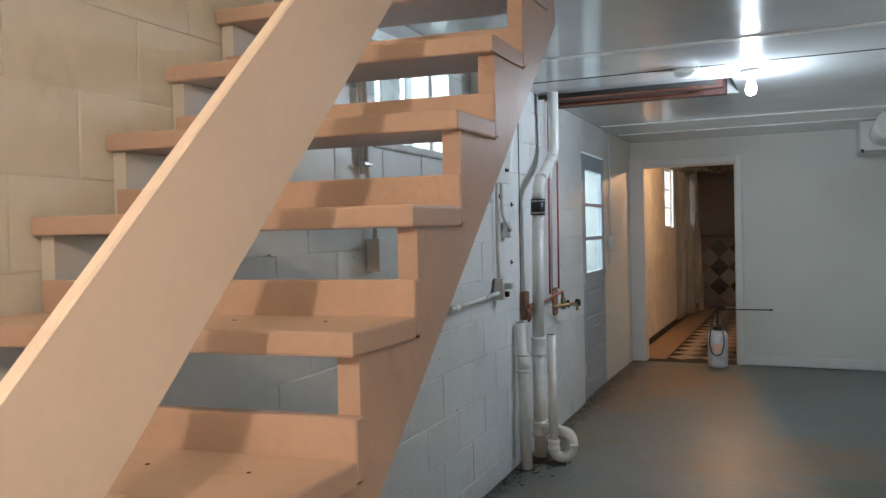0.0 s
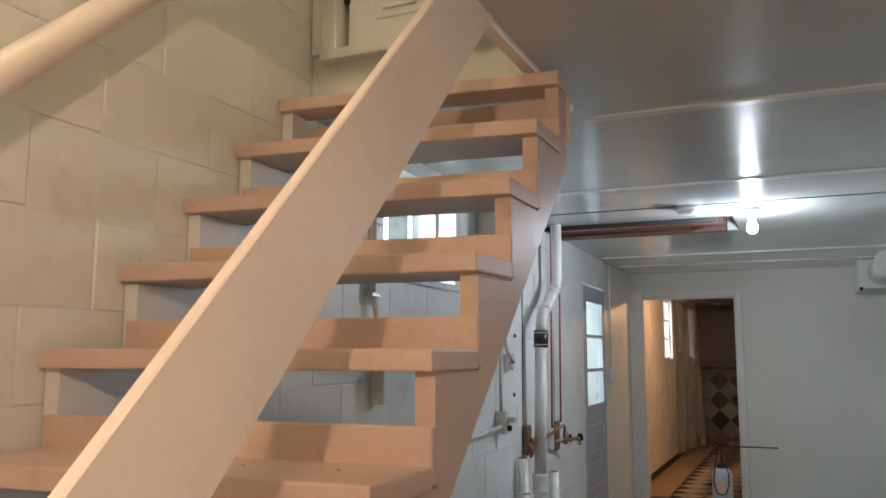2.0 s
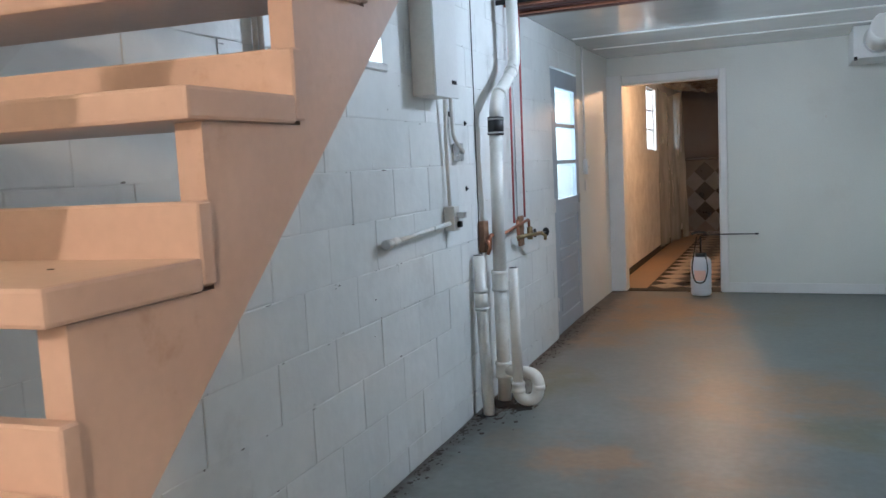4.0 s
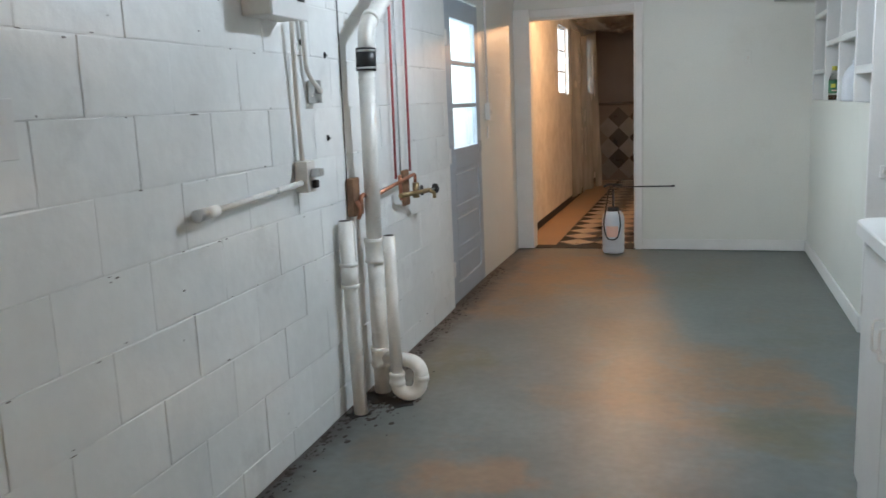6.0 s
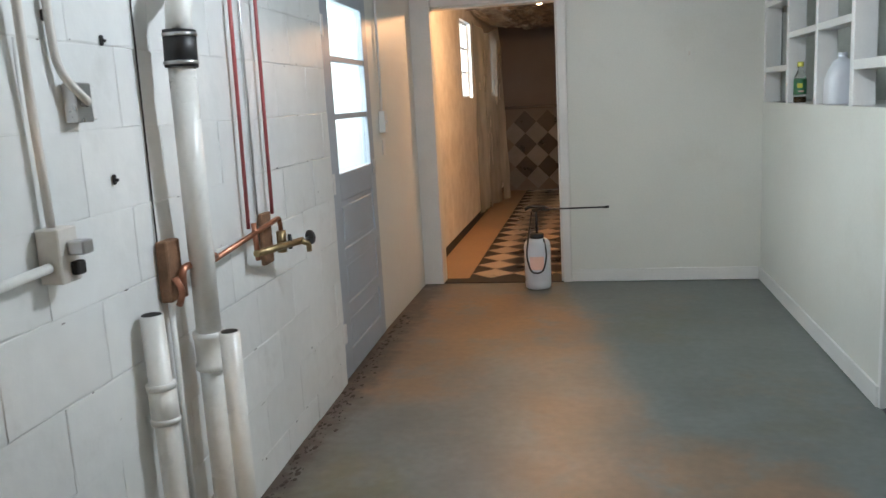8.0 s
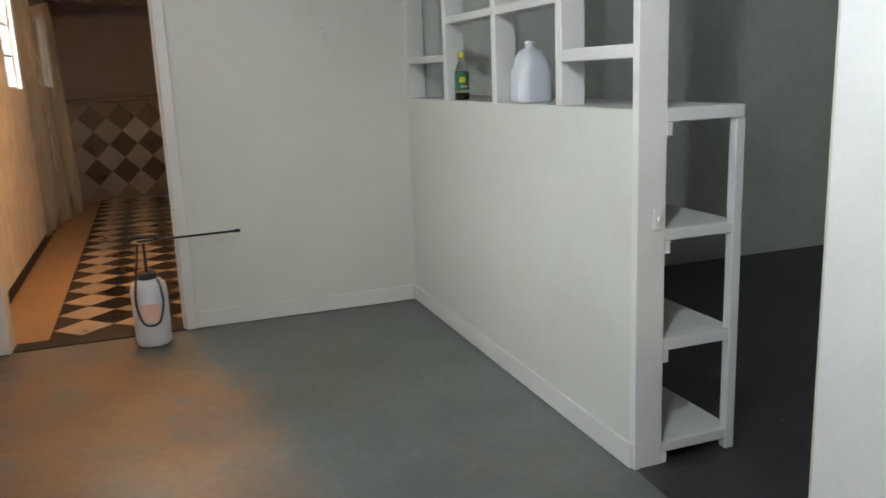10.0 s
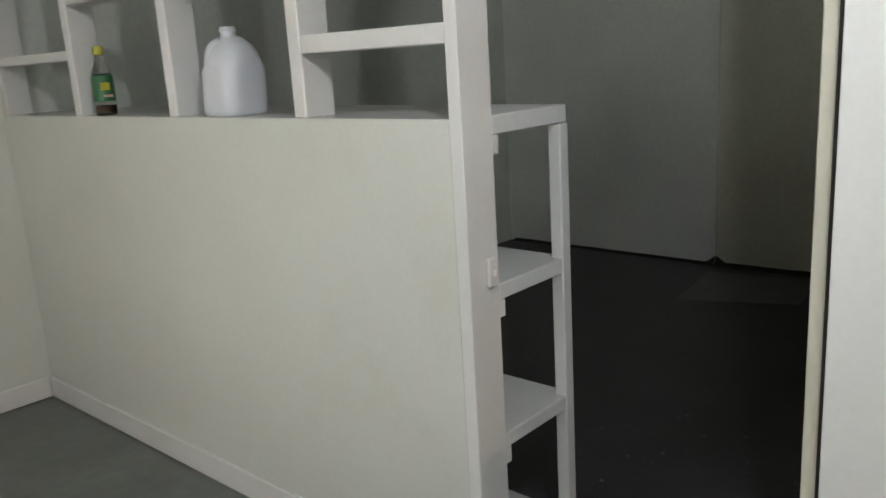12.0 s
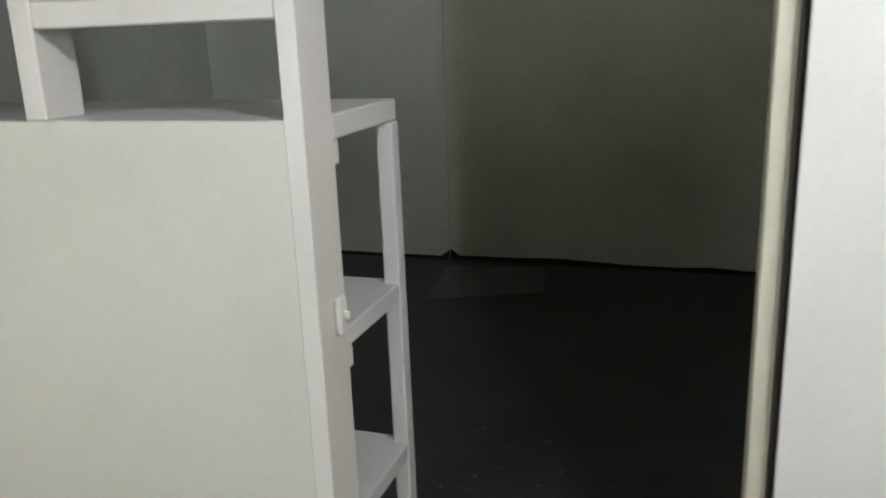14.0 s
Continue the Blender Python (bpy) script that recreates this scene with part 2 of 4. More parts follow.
def shell(*boxes, bevel=0.0, segments=1):
    """One bmesh of boxes (x0, x1, y0, y1, z0, z1)."""
    bm = bmesh.new()
    for x0, x1, y0, y1, z0, z1 in boxes:
        made = bmesh.ops.create_cube(bm, size=1)["verts"]
        bmesh.ops.scale(bm, vec=(x1 - x0, y1 - y0, z1 - z0), verts=made)
        bmesh.ops.translate(bm, vec=((x0 + x1) / 2, (y0 + y1) / 2, (z0 + z1) / 2), verts=made)
    if bevel:
        bmesh.ops.bevel(bm, geom=bm.edges[:], offset=bevel, segments=segments, affect="EDGES", profile=0.6)
    return bm


def prism(outline, axis, a, b, bevel=0.0):
    """An outline in the two other axes, drawn out along an axis from a to b."""
    bm = bmesh.new()

    def put(u, v, w):
        return {"x": (w, u, v), "y": (u, w, v), "z": (u, v, w)}[axis]
    low = [bm.verts.new(put(u, v, a)) for u, v in outline]
    high = [bm.verts.new(put(u, v, b)) for u, v in outline]
    bm.faces.new(low)
    bm.faces.new(high)
    for i in range(len(low)):
        j = (i + 1) % len(low)
        bm.faces.new((low[i], low[j], high[j], high[i]))
    bmesh.ops.recalc_face_normals(bm, faces=bm.faces[:])
    if bevel:
        bmesh.ops.bevel(bm, geom=bm.edges[:], offset=bevel, segments=1, affect="EDGES")
    return bm


def rounded(points, radius, steps=6):
    """A polyline with its inner corners rounded."""
    pts = [Vector(p) for p in points]
    out = [pts[0]]
    for a, b, c in zip(pts, pts[1:], pts[2:]):
        r = min(radius, (a - b).length * 0.49, (c - b).length * 0.49)
        p, q = b + (a - b).normalized() * r, b + (c - b).normalized() * r
        for i in range(steps + 1):
            s = i / steps
            out.append(p * (1 - s) ** 2 + b * 2 * s * (1 - s) + q * s ** 2)
    return out + [pts[-1]]


def tube(points, radius, sides=14, hollow=False):
    bm = bmesh.new()
    pts = [Vector(p) for p in points]
    rings, up = [], None
    for i, p in enumerate(pts):
        d = (pts[min(i + 1, len(pts) - 1)] - pts[max(i - 1, 0)]).normalized()
        if up is None:
            up = d.orthogonal().normalized()
        up = (up - d * up.dot(d)).normalized()
        side = d.cross(up)
        rings.append([bm.verts.new(p + (up * math.cos(a) + side * math.sin(a)) * radius)
                      for a in (2 * math.pi * s / sides for s in range(sides))])
    for r0, r1 in zip(rings, rings[1:]):
        for s in range(sides):
            bm.faces.new((r0[s], r0[(s + 1) % sides], r1[(s + 1) % sides], r1[s]))
    bm.faces.new(rings[-1])
    bm.faces.new(rings[0][::-1])
    for f in bm.faces:
        f.smooth = len(f.verts) == 4
    bmesh.ops.recalc_face_normals(bm, faces=bm.faces[:])
    return bm


def lathe(profile, centre, sides=24, squash=1.0):
    """A profile of (radius, height) turned about the upright through centre."""
    bm = bmesh.new()
    rings = []
    for r, h in profile:
        rings.append([bm.verts.new((centre[0] + r * math.cos(a) * squash, centre[1] + r * math.sin(a), centre[2] + h))
                      for a in (2 * math.pi * s / sides for s in range(sides))])
    for r0, r1 in zip(rings, rings[1:]):
        for s in range(sides):
            f = bm.faces.new((r0[s], r0[(s + 1) % sides], r1[(s + 1) % sides], r1[s]))
            f.smooth = True
    bm.faces.new(rings[0][::-1])
    bm.faces.new(rings[-1])
    bmesh.ops.recalc_face_normals(bm, faces=bm.faces[:])
    return bm


def joined(*bms):
    out = bmesh.new()
    for b in bms:
        me = bpy.data.meshes.new("joined")
        b.to_mesh(me)
        b.free()
        out.from_mesh(me)
        bpy.data.meshes.remove(me)
    return out


def mesh(name, bm, material):
    me = bpy.data.meshes.new(name)
    bm.to_mesh(me)
    bm.free()
    me.materials.append(material)
    return me


def single(name, bm, material, label, category, kind="", group=""):
    """A thing that is one mesh."""
    return tagged(new(name, mesh(name, bm, material)), label, category, group, kind)


def thing(name, base, label, category, kind="", group=""):
    ob = tagged(new(name), label, category, group, kind)
    ob.location = base
    ORIGIN[ob.name] = Vector(base)
    return ob


def part(name, bm, material, parent, label=""):
    """One mesh under a thing or a part; its geometry is given in the world's metres."""
    shift = ORIGIN.get(parent.name, Vector())
    if shift.length:
        bmesh.ops.translate(bm, vec=-shift, verts=bm.verts[:])
    ob = new(name, mesh(name, bm, material))
    ob.parent = parent
    ORIGIN[ob.name] = shift
    return tagged(ob, label)


# ---------------------------------------------------------------- the setting
WX = -1.30          # face of the block wall
FAR = 9.915         # face of the far wall
CZ = 2.29           # ceiling
# the block wall stands a little askew: it turns about its far end
SKEW = Matrix.Translation((WX, 7.75, 0)) @ Matrix.Rotation(0.025, 4, "Z") @ Matrix.Translation((-WX, -7.75, 0))
ASKEW = []          # things that follow the wall


def wall_x(y):
    return WX + 0.025 * (7.75 - y)


# block wall with a window and a door cut through it
WIN = (4.09, 4.88, 1.775, 2.22)
DOOR = (7.69, 8.60, 0.0, 2.03)
wall_west = single("wall_west", shell(
    (WX - 0.2, WX - 0.006, -1.2, WIN[0], 0, 4.7), (WX - 0.2, WX - 0.006, WIN[0], WIN[1], 0, WIN[2]),
    (WX - 0.2, WX - 0.006, WIN[0], WIN[1], WIN[3], 4.7), (WX - 0.2, WX - 0.006, WIN[1], DOOR[0], 0, 4.7),
    (WX - 0.2, WX - 0.006, DOOR[0], DOOR[1], DOOR[3], 2.6)), MORTAR,
    "white-painted concrete block basement wall with pipes and conduit", "wall", "structure")
single("wall_west_end", shell((WX - 0.26, WX - 0.045, DOOR[1], FAR, 0, 2.5)), PLASTER,
       "glossy white painted wall beside the outside door", "wall", "structure")
# far wall with the hall doorway
DX0, DX1, DH = -1.20, -0.30, 2.037
wall_north = single("wall_north", shell(
    (-1.60, DX0, FAR, FAR + 0.12, 0, 2.5), (DX0, DX1, FAR, FAR + 0.12, DH, 2.5), (DX1, 4.8, FAR, FAR + 0.12, 0, 2.5)), PLASTER,
    "smooth white painted wall with an open doorway", "wall", "structure")
single("wall_south", shell((-1.5, 1.3, -1.2, -1.0, 0, 4.7)), PLASTER, "plain painted wall closing the basement", "wall", "structure")
single("wall_east", shell((1.13, 1.144, 3.0, 6.69, 0, CZ), bevel=0.002), WHITE, "smooth white panelled wall beside the dark room opening", "wall", "structure")
single("wall_east_end", shell((1.13, 1.25, -1.0, 3.0, 0, CZ)), PLASTER, "plain white basement wall", "wall", "structure")
single("door_jamb", shell((1.162, 1.243, 6.60, 6.731, 0, CZ), bevel=0.003), CREAM, "cream painted door jamb post at the dark opening", "jamb", "structure")
# Solid near-black filler stands in for the shade between panel and jamb.
single("gap_shade_filler", shell((1.1455, 1.160, 3.0, 6.70, 0, CZ)), DARK, "near-black filler drawing the shade in the gap behind the panel", "wall", "structure")
single("floor", shell((-1.5, 1.30, -1.2, FAR + 0.13, -0.12, 0.0)), FLOOR, "worn grey painted concrete floor with brown bare patches", "floor", "structure")
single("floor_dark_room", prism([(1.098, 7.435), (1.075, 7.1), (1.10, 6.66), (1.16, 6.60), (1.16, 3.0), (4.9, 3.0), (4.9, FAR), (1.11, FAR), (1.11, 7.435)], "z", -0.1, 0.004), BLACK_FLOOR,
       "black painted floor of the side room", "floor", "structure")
single("wall_side_room_back", shell((4.50, 4.7, 8.31, FAR, 0, 2.5)), DARK_WALL, "grey painted wall in the dim side room", "wall", "structure")
single("wall_side_room_shaded", shell((4.508, 4.7, 3.0, 8.309, 0, 2.5)), SHADE_WALL, "shaded part of the side room's back wall, tinted olive for shade", "wall", "structure")
single("wall_side_room_north", shell((1.2, 4.50, FAR - 0.03, FAR - 0.004, 0, 2.5)), DARK_WALL, "grey painted end wall of the side room", "wall", "structure")
single("wall_side_room_south", shell((1.2, 4.7, 2.9, 3.0, 0, 2.5)), SHADE_WALL, "wall closing the side room, in the same olive shade tint", "wall", "structure")
# ceiling with the stair opening and a strip left open to the joists
GAP = (-1.30, -0.06, 6.45, 7.05)
single("ceiling", shell(
    (-0.40, 4.9, -1.2, GAP[2], CZ, CZ + 0.22), (-1.5, -0.40, 3.69, GAP[2], CZ, CZ + 0.22),
    (GAP[1], 4.9, GAP[2], GAP[3], CZ, CZ + 0.22), (-1.5, 4.9, GAP[3], FAR, CZ, CZ + 0.22),
    (-1.5, 0.0, GAP[2], GAP[3], CZ + 0.23, CZ + 0.3)), CEIL, "glossy white painted panel ceiling", "ceiling", "structure")
for y, w in ((4.05, 0.05), (5.35, 0.04), (8.30, 0.05), (9.05, 0.04)):
    single("ceiling_batten", shell((-0.38 if y < 5 else -1.28, 1.07, y, y + w, CZ - 0.008, CZ + 0.004), bevel=0.003), SEAM,
           "flat white batten over a ceiling panel joint", "trim", "structure", "ceiling battens")
single("ceiling_seam", shell((-1.29, 1.07, 5.99, 5.998, CZ - 0.003, CZ + 0.003)), DARK, "dark open joint between ceiling panels", "trim", "structure")
single("stair_opening_trim", shell((-0.425, -0.385, 1.0, 3.9, CZ - 0.022, CZ - 0.001), bevel=0.003), RAIL, "painted trim along the stair opening", "trim", "structure")
# stair well above
single("wall_well_east", shell((-0.40, -0.30, -1.2, 3.54, CZ + 0.221, 4.7)), PLASTER, "painted stairwell wall above the ceiling", "wall", "structure")
single("wall_well_north", shell((-1.32, -1.155, 3.54, 3.68, 2.45, 4.7), (-1.155, -0.40, 3.54, 3.68, 4.48, 4.7), (-1.32, -0.40, 3.54, 3.68, CZ - 0.05, 2.45)), PLASTER,
       "cream painted wall at the head of the stairs", "wall", "structure")
single("ceiling_well", shell((-1.5, -0.3, -1.2, 3.9, 4.7, 4.8)), PLASTER, "painted ceiling over the stairwell", "ceiling", "structure")
# baseboards
single("baseboard", shell((DX1 + 0.065, 1.075, FAR - 0.014, FAR - 0.001, 0.003, 0.095), bevel=0.003), WHITE, "white painted baseboard", "baseboard", "structure")

# hall behind the doorway
HX, HE = -1.38, 16.05
HWIN = ((12.45, 13.2), (14.95, 15.75))
boxes = [(HX - 0.2, HX, FAR + 0.12, HWIN[0][0], 0, 2.5), (HX - 0.2, HX, HWIN[0][1], HWIN[1][0], 0, 2.5), (HX - 0.2, HX, HWIN[1][1], HE, 0, 2.5)]
for a, b in HWIN:
    boxes += [(HX - 0.2, HX, a, b, 0, 1.39), (HX - 0.2, HX, a, b, 2.2, 2.5)]
wall_hall = single("wall_hall_west", shell(*boxes), MORTAR, "block wall of the hall in warm lamp light", "wall", "structure")
wall_hall_end = single("wall_hall_end", shell((-1.6, 0.6, HE, HE + 0.1, 0, 2.5)), HALL_END_DIM, "hall end wall, coloured dark for weak light, above a checkered wainscot", "wall", "structure")
single("wall_hall_east", shell((0.45, 0.6, FAR + 0.12, HE, 0, 2.5)), HALL_WALL, "plain wall of the hall", "wall", "structure")
floor_hall = single("floor_hall", shell((-1.6, 0.6, FAR + 0.13, HE, -0.1, -0.002)), DARK, "dark bedding under checkered vinyl tiles", "floor", "structure")
single("floor_border", shell((HX, -1.035, FAR + 0.12, HE, -0.001, 0.004)), TAN_FLOOR, "plain tan floor border along the hall wall", "floor", "structure")
single("ceiling_hall", shell((-1.6, 0.6, FAR + 0.12, HE + 0.1, 2.42, 2.5)), JOIST, "dark unfinished hall ceiling", "ceiling", "structure")
single("hall_baseboard", shell((HX, HX + 0.012, FAR + 0.13, HE, 0.004, 0.075)), DARK, "dark cove base along the hall wall", "baseboard", "structure")


def casing(name, label, *boxes):
    return single(name, shell(*boxes, bevel=0.004), WHITE, label, "trim", "structure")


casing("doorway_casing", "white painted wooden casing round the hall doorway",
       (DX0 - 0.16, DX0 - 0.001, FAR - 0.045, FAR + 0.10, 0.004, DH + 0.08), (DX1 + 0.001, DX1 + 0.062, FAR - 0.018, FAR - 0.001, 0.0, DH + 0.07),
       (DX0, DX1, FAR - 0.018, FAR - 0.001, DH + 0.001, DH + 0.07))
casing("doorway_lining", "white painted door lining", (DX1 - 0.014, DX1 - 0.001, FAR - 0.004, FAR + 0.122, 0.001, DH - 0.002), (DX0 + 0.001, DX1 - 0.016, FAR - 0.003, FAR + 0.122, DH - 0.016, DH - 0.001))
single("door_sill", shell((DX0, DX1, FAR - 0.012, FAR + 0.135, -0.02, 0.006)), DARK, "dark threshold strip in the hall doorway", "threshold", "structure")


# outside door in the block wall
def outside_door():
    y0, y1, h = DOOR[0] + 0.012, DOOR[1] - 0.012, DOOR[3] - 0.012
    x0, x1 = WX - 0.05, WX - 0.008
    ly0, ly1, lz0, lz1 = 7.835, 8.49, 1.04, 1.885
    d = thing("door_1", (WX, (y0 + y1) / 2, 0), "closed grey-blue panelled outside door with three glass panes", "door", "structure")
    rails = [(x0, x1, y0, ly0, 0.012, h), (x0, x1, ly1, y1, 0.012, h), (x0, x1, ly0, ly1, lz1, h), (x0, x1, ly0, ly1, 0.90, lz0),
             (x0, x1, ly0, ly1, 0.60, 0.66), (x0, x1, ly0, ly1, 0.32, 0.38), (x0, x1, ly0, ly1, 0.012, 0.14)]
    part("door_frame", shell(*rails, bevel=0.003), DOOR_GREY, d)
    for z0, z1 in ((0.14, 0.32), (0.38, 0.60), (0.66, 0.90)):
        part("door_panel", joined(shell((x0 + 0.012, x1 - 0.008, ly0 - 0.01, ly1 + 0.01, z0 - 0.01, z1 + 0.01)),
                                  shell((x0 + 0.014, x1 - 0.004, ly0 + 0.03, ly1 - 0.03, z0 + 0.03, z1 - 0.03), bevel=0.0035)), DOOR_GREY, d)
    step = (lz1 - lz0) / 3
    for i in range(3):
        pane = part("pane", shell((WX - 0.034, WX - 0.030, ly0 + 0.004, ly1 - 0.004, lz0 + i * step + 0.004, lz0 + (i + 1) * step - 0.004)), GLASS, d, "clear glass pane")
        pane.visible_shadow = False
        if i:
            part("glazing_bar", shell((x0 + 0.004, x1 - 0.004, ly0, ly1, lz0 + i * step - 0.014, lz0 + i * step + 0.014), bevel=0.003), DOOR_GREY, d)
    for z in (0.25, 1.0, 1.75):
        part("hinge", shell((x1 - 0.001, x1 + 0.007, y0 - 0.004, y0 + 0.03, z - 0.05, z + 0.05), bevel=0.002), WHITE, d, "painted butt hinge")
    part("bolt", shell((x1 - 0.001, x1 + 0.014, y1 - 0.06, y1 - 0.03, 0.98, 1.06), bevel=0.003), STEEL, d, "small steel bolt")


outside_door()


def steel_window(name, y0, y1, z0, z1, x, bars_y, bars_z, label):
    w = thing(name, (x, (y0 + y1) / 2, z0), label, "window", "structure")
    f = 0.022
    part("window_frame", shell((x - 0.02, x + 0.02, y0, y0 + f, z0, z1), (x - 0.02, x + 0.02, y1 - f, y1, z0, z1),
                               (x - 0.02, x + 0.02, y0 + f, y1 - f, z0, z0 + f), (x - 0.02, x + 0.02, y0 + f, y1 - f, z1 - f, z1), bevel=0.003), WHITE, w)
    ys = [y0 + f + (y1 - y0 - 2 * f) * i / bars_y for i in range(bars_y + 1)]
    zs = [z0 + f + (z1 - z0 - 2 * f) * i / bars_z for i in range(bars_z + 1)]
    for y in ys[1:-1]:
        part("glazing_bar", shell((x - 0.012, x + 0.012, y - 0.009, y + 0.009, z0 + f, z1 - f)), WHITE, w)
    for z in zs[1:-1]:
        part("glazing_bar", shell((x - 0.010, x + 0.010, y0 + f, y1 - f, z - 0.009, z + 0.009)), WHITE, w)
    for a, b in zip(ys, ys[1:]):
        for c, e in zip(zs, zs[1:]):
            p = part("pane", shell((x - 0.003, x + 0.001, a, b, c, e)), GLASS, w, "clear glass pane")
            p.visible_shadow = False
    return w


win = steel_window("window_1", WIN[0], WIN[1], WIN[2], WIN[3], WX - 0.12, 3, 1, "small steel basement window with white bars in the block wall")
part("window_sill", shell((WX - 0.1, WX + 0.012, WIN[0] - 0.02, WIN[1] + 0.02, WIN[2] - 0.03, WIN[2] + 0.004), bevel=0.006), MORTAR, win, "chipped painted sill")
for i, (a, b) in enumerate(HWIN):
    steel_window("window_%d" % (i + 2), a, b, 1.39, 2.2, HX - 0.06, 2, 3, "steel hall window with white glazing bars")

# daylight and leaves beyond the glass
m = bpy.data.materials.new("garden_light")
m.use_nodes = True
t = m.node_tree
b = t.nodes["Principled BSDF"]
b.inputs["Base Color"].default_value = (0.02, 0.03, 0.02, 1)
nz, rp = t.nodes.new("ShaderNodeTexNoise"), t.nodes.new("ShaderNodeValToRGB")
gp = t.nodes.new("ShaderNodeNewGeometry")
nz.inputs["Scale"].default_value, nz.inputs["Detail"].default_value = 1.1, 7
rp.color_ramp.elements[0].position, rp.color_ramp.elements[0].color = 0.38, (0.09, 0.15, 0.09, 1)
rp.color_ramp.elements[1].position, rp.color_ramp.elements[1].color = 0.50, (0.84, 0.95, 0.90, 1)
t.links.new(gp.outputs["Position"], nz.inputs["Vector"])
t.links.new(nz.outputs["Fac"], rp.inputs["Fac"])
t.links.new(rp.outputs["Color"], b.inputs["Emission Color"])
b.inputs["Emission Strength"].default_value = 0.72
single("backdrop", shell((-3.62, -3.6, 1.0, 22.0, -0.5, 5.0)), m, "bright overcast garden beyond the windows", "backdrop", "structure")


# ---------------------------------------------------------------- stairs
RUN, RISE = 0.212, 0.196


def going(j):
    return RUN * j if j > 0 else (RUN + 0.007) * j


def rising(j):
    return RISE * j if j > 0 else (RISE + 0.0045) * j


def stairs():
    s = thing("staircase", (-0.8, 1.4, 0), "tan painted open-riser wooden stairs climbing along the block wall", "stairs")
    x1 = -0.305
    lean = Matrix(((1, 0, 0, 0), (0.095, 1, 0, 0.095 * 0.305), (0, 0, 1, 0), (0, 0, 0, 1)))

    def skewed(bm):
        bmesh.ops.transform(bm, matrix=lean, verts=bm.verts[:])
        return bm
    for j in range(-6, 5):
        f, z = 2.565 + going(j), 1.460 + rising(j)
        x0 = wall_x(f - 0.08) + 0.006
        dx = 0.004 * math.sin(3.1 * j)
        part("tread", skewed(shell((x0, x1 + dx, f, f + (0.224 if j < 4 else 0.125), z - 0.04, z), bevel=0.005, segments=2)), STAIR, s)
        for nx in (-0.42, -0.60, -1.0):
            part("nail", skewed(lathe([(0.004, 0), (0.0035, 0.0008)], (nx + 0.01 * math.sin(j), f + 0.13, z), 8)), DARK, s)
        if j < 4:
            part("back_board", skewed(shell((x0 + 0.01, x1 + dx - 0.001, f + 0.2245, f + 0.250, z - 0.035, z + 0.066), bevel=0.003)), STAIR, s)
    out = [(2.595 + going(-6), 0.0)]
    for j in range(-6, 5):
        f, z = 2.595 + going(j), 1.419 + rising(j)
        out += [(f, z), (2.595 + going(j + 1), z)]
    low = lambda y: 1.33 + RISE / RUN * (y - 2.81)
    end = 3.52
    out[-1] = (end, out[-1][1])
    out += [(end, low(end)), (2.81 - 1.33 * RUN / RISE, 0.0)]
    part("stringer", prism(out, "x", -0.352, -0.312, 0.0), STAIR, s)
    bm = prism(out, "x", WX + 0.004, WX + 0.042, 0.0)
    bmesh.ops.transform(bm, matrix=Matrix.Translation((0, -0.085, 0)) @ SKEW, verts=bm.verts[:])
    part("stringer", bm, WHITE, s, "white painted wall stringer")
    part("top_riser", shell((wall_x(3.5), x1, 3.525, 3.538, 2.06, 2.20)), STAIR, s)


stairs()
yt = CZ - 0.026
rail = thing("guard_rail", (-0.38, 1.2, 0), "wide cream guard board slanting up beside the stairs", "railing")
part("rail_board", prism([(0.80, 0.267), (yt + 0.533, yt), (yt + 0.785, yt), (1.052, 0.267)], "x", -0.383, -0.362, 0.003), RAIL, rail)
part("foot_post", shell((-0.383, -0.362, 0.80, 0.93, 0.0, 0.2665)), RAIL, rail)
hr = thing("wall_handrail", (-1.2, 1.3, 1.0), "round cream painted handrail on the stairwell wall", "handrail")
hz = lambda y: 1.985 + 0.9 * (y - 2.298)
part("pole", tube([(-1.205, 1.2, hz(1.2)), (-1.205, 3.45, hz(3.45))], 0.038, 20), RAIL, hr)
for y in (1.45, 3.35):
    part("bracket", tube(rounded([(WX + 0.001, y, hz(y) - 0.09), (-1.205, y, hz(y) - 0.09), (-1.205, y, hz(y) - 0.022)], 0.04), 0.008, 8), STEEL, hr, "small steel bracket")


def top_door():
    y = 3.58
    d = thing("door_2", (-0.8, y, 2.45), "white panelled door at the head of the stairs", "door", "structure")
    part("door_slab", joined(shell((-1.083, -0.41, y, y + 0.035, 2.466, 4.45), bevel=0.003)), WHITE, d)
    for x0, x1 in ((-0.98, -0.79), (-0.69, -0.50)):
        for z0, z1 in ((2.57, 3.16), (3.30, 3.94), (4.06, 4.30)):
            part("raised_panel", joined(shell((x0, x1, y - 0.004, y + 0.004, z0, z1), bevel=0.003), shell((x0 + 0.03, x1 - 0.03, y - 0.011, y - 0.003, z0 + 0.03, z1 - 0.03), bevel=0.004)), WHITE, d)
    for z in (2.69, 4.1):
        part("hinge", shell((-1.100, -1.078, y - 0.008, y + 0.004, z - 0.045, z + 0.045), bevel=0.002), DARK, d, "dark steel hinge")
    part("jamb", shell((-1.156, -1.100, 3.52, 3.67, 2.452, 4.47), bevel=0.003), WHITE, d)
    part("casing", shell((-1.192, -1.158, 3.52, 3.538, 2.452, 4.55), bevel=0.003), WHITE, d)
    part("sill", shell((-1.15, -0.405, 3.505, 3.67, 2.425, 2.462), bevel=0.003), WHITE, d)


top_door()
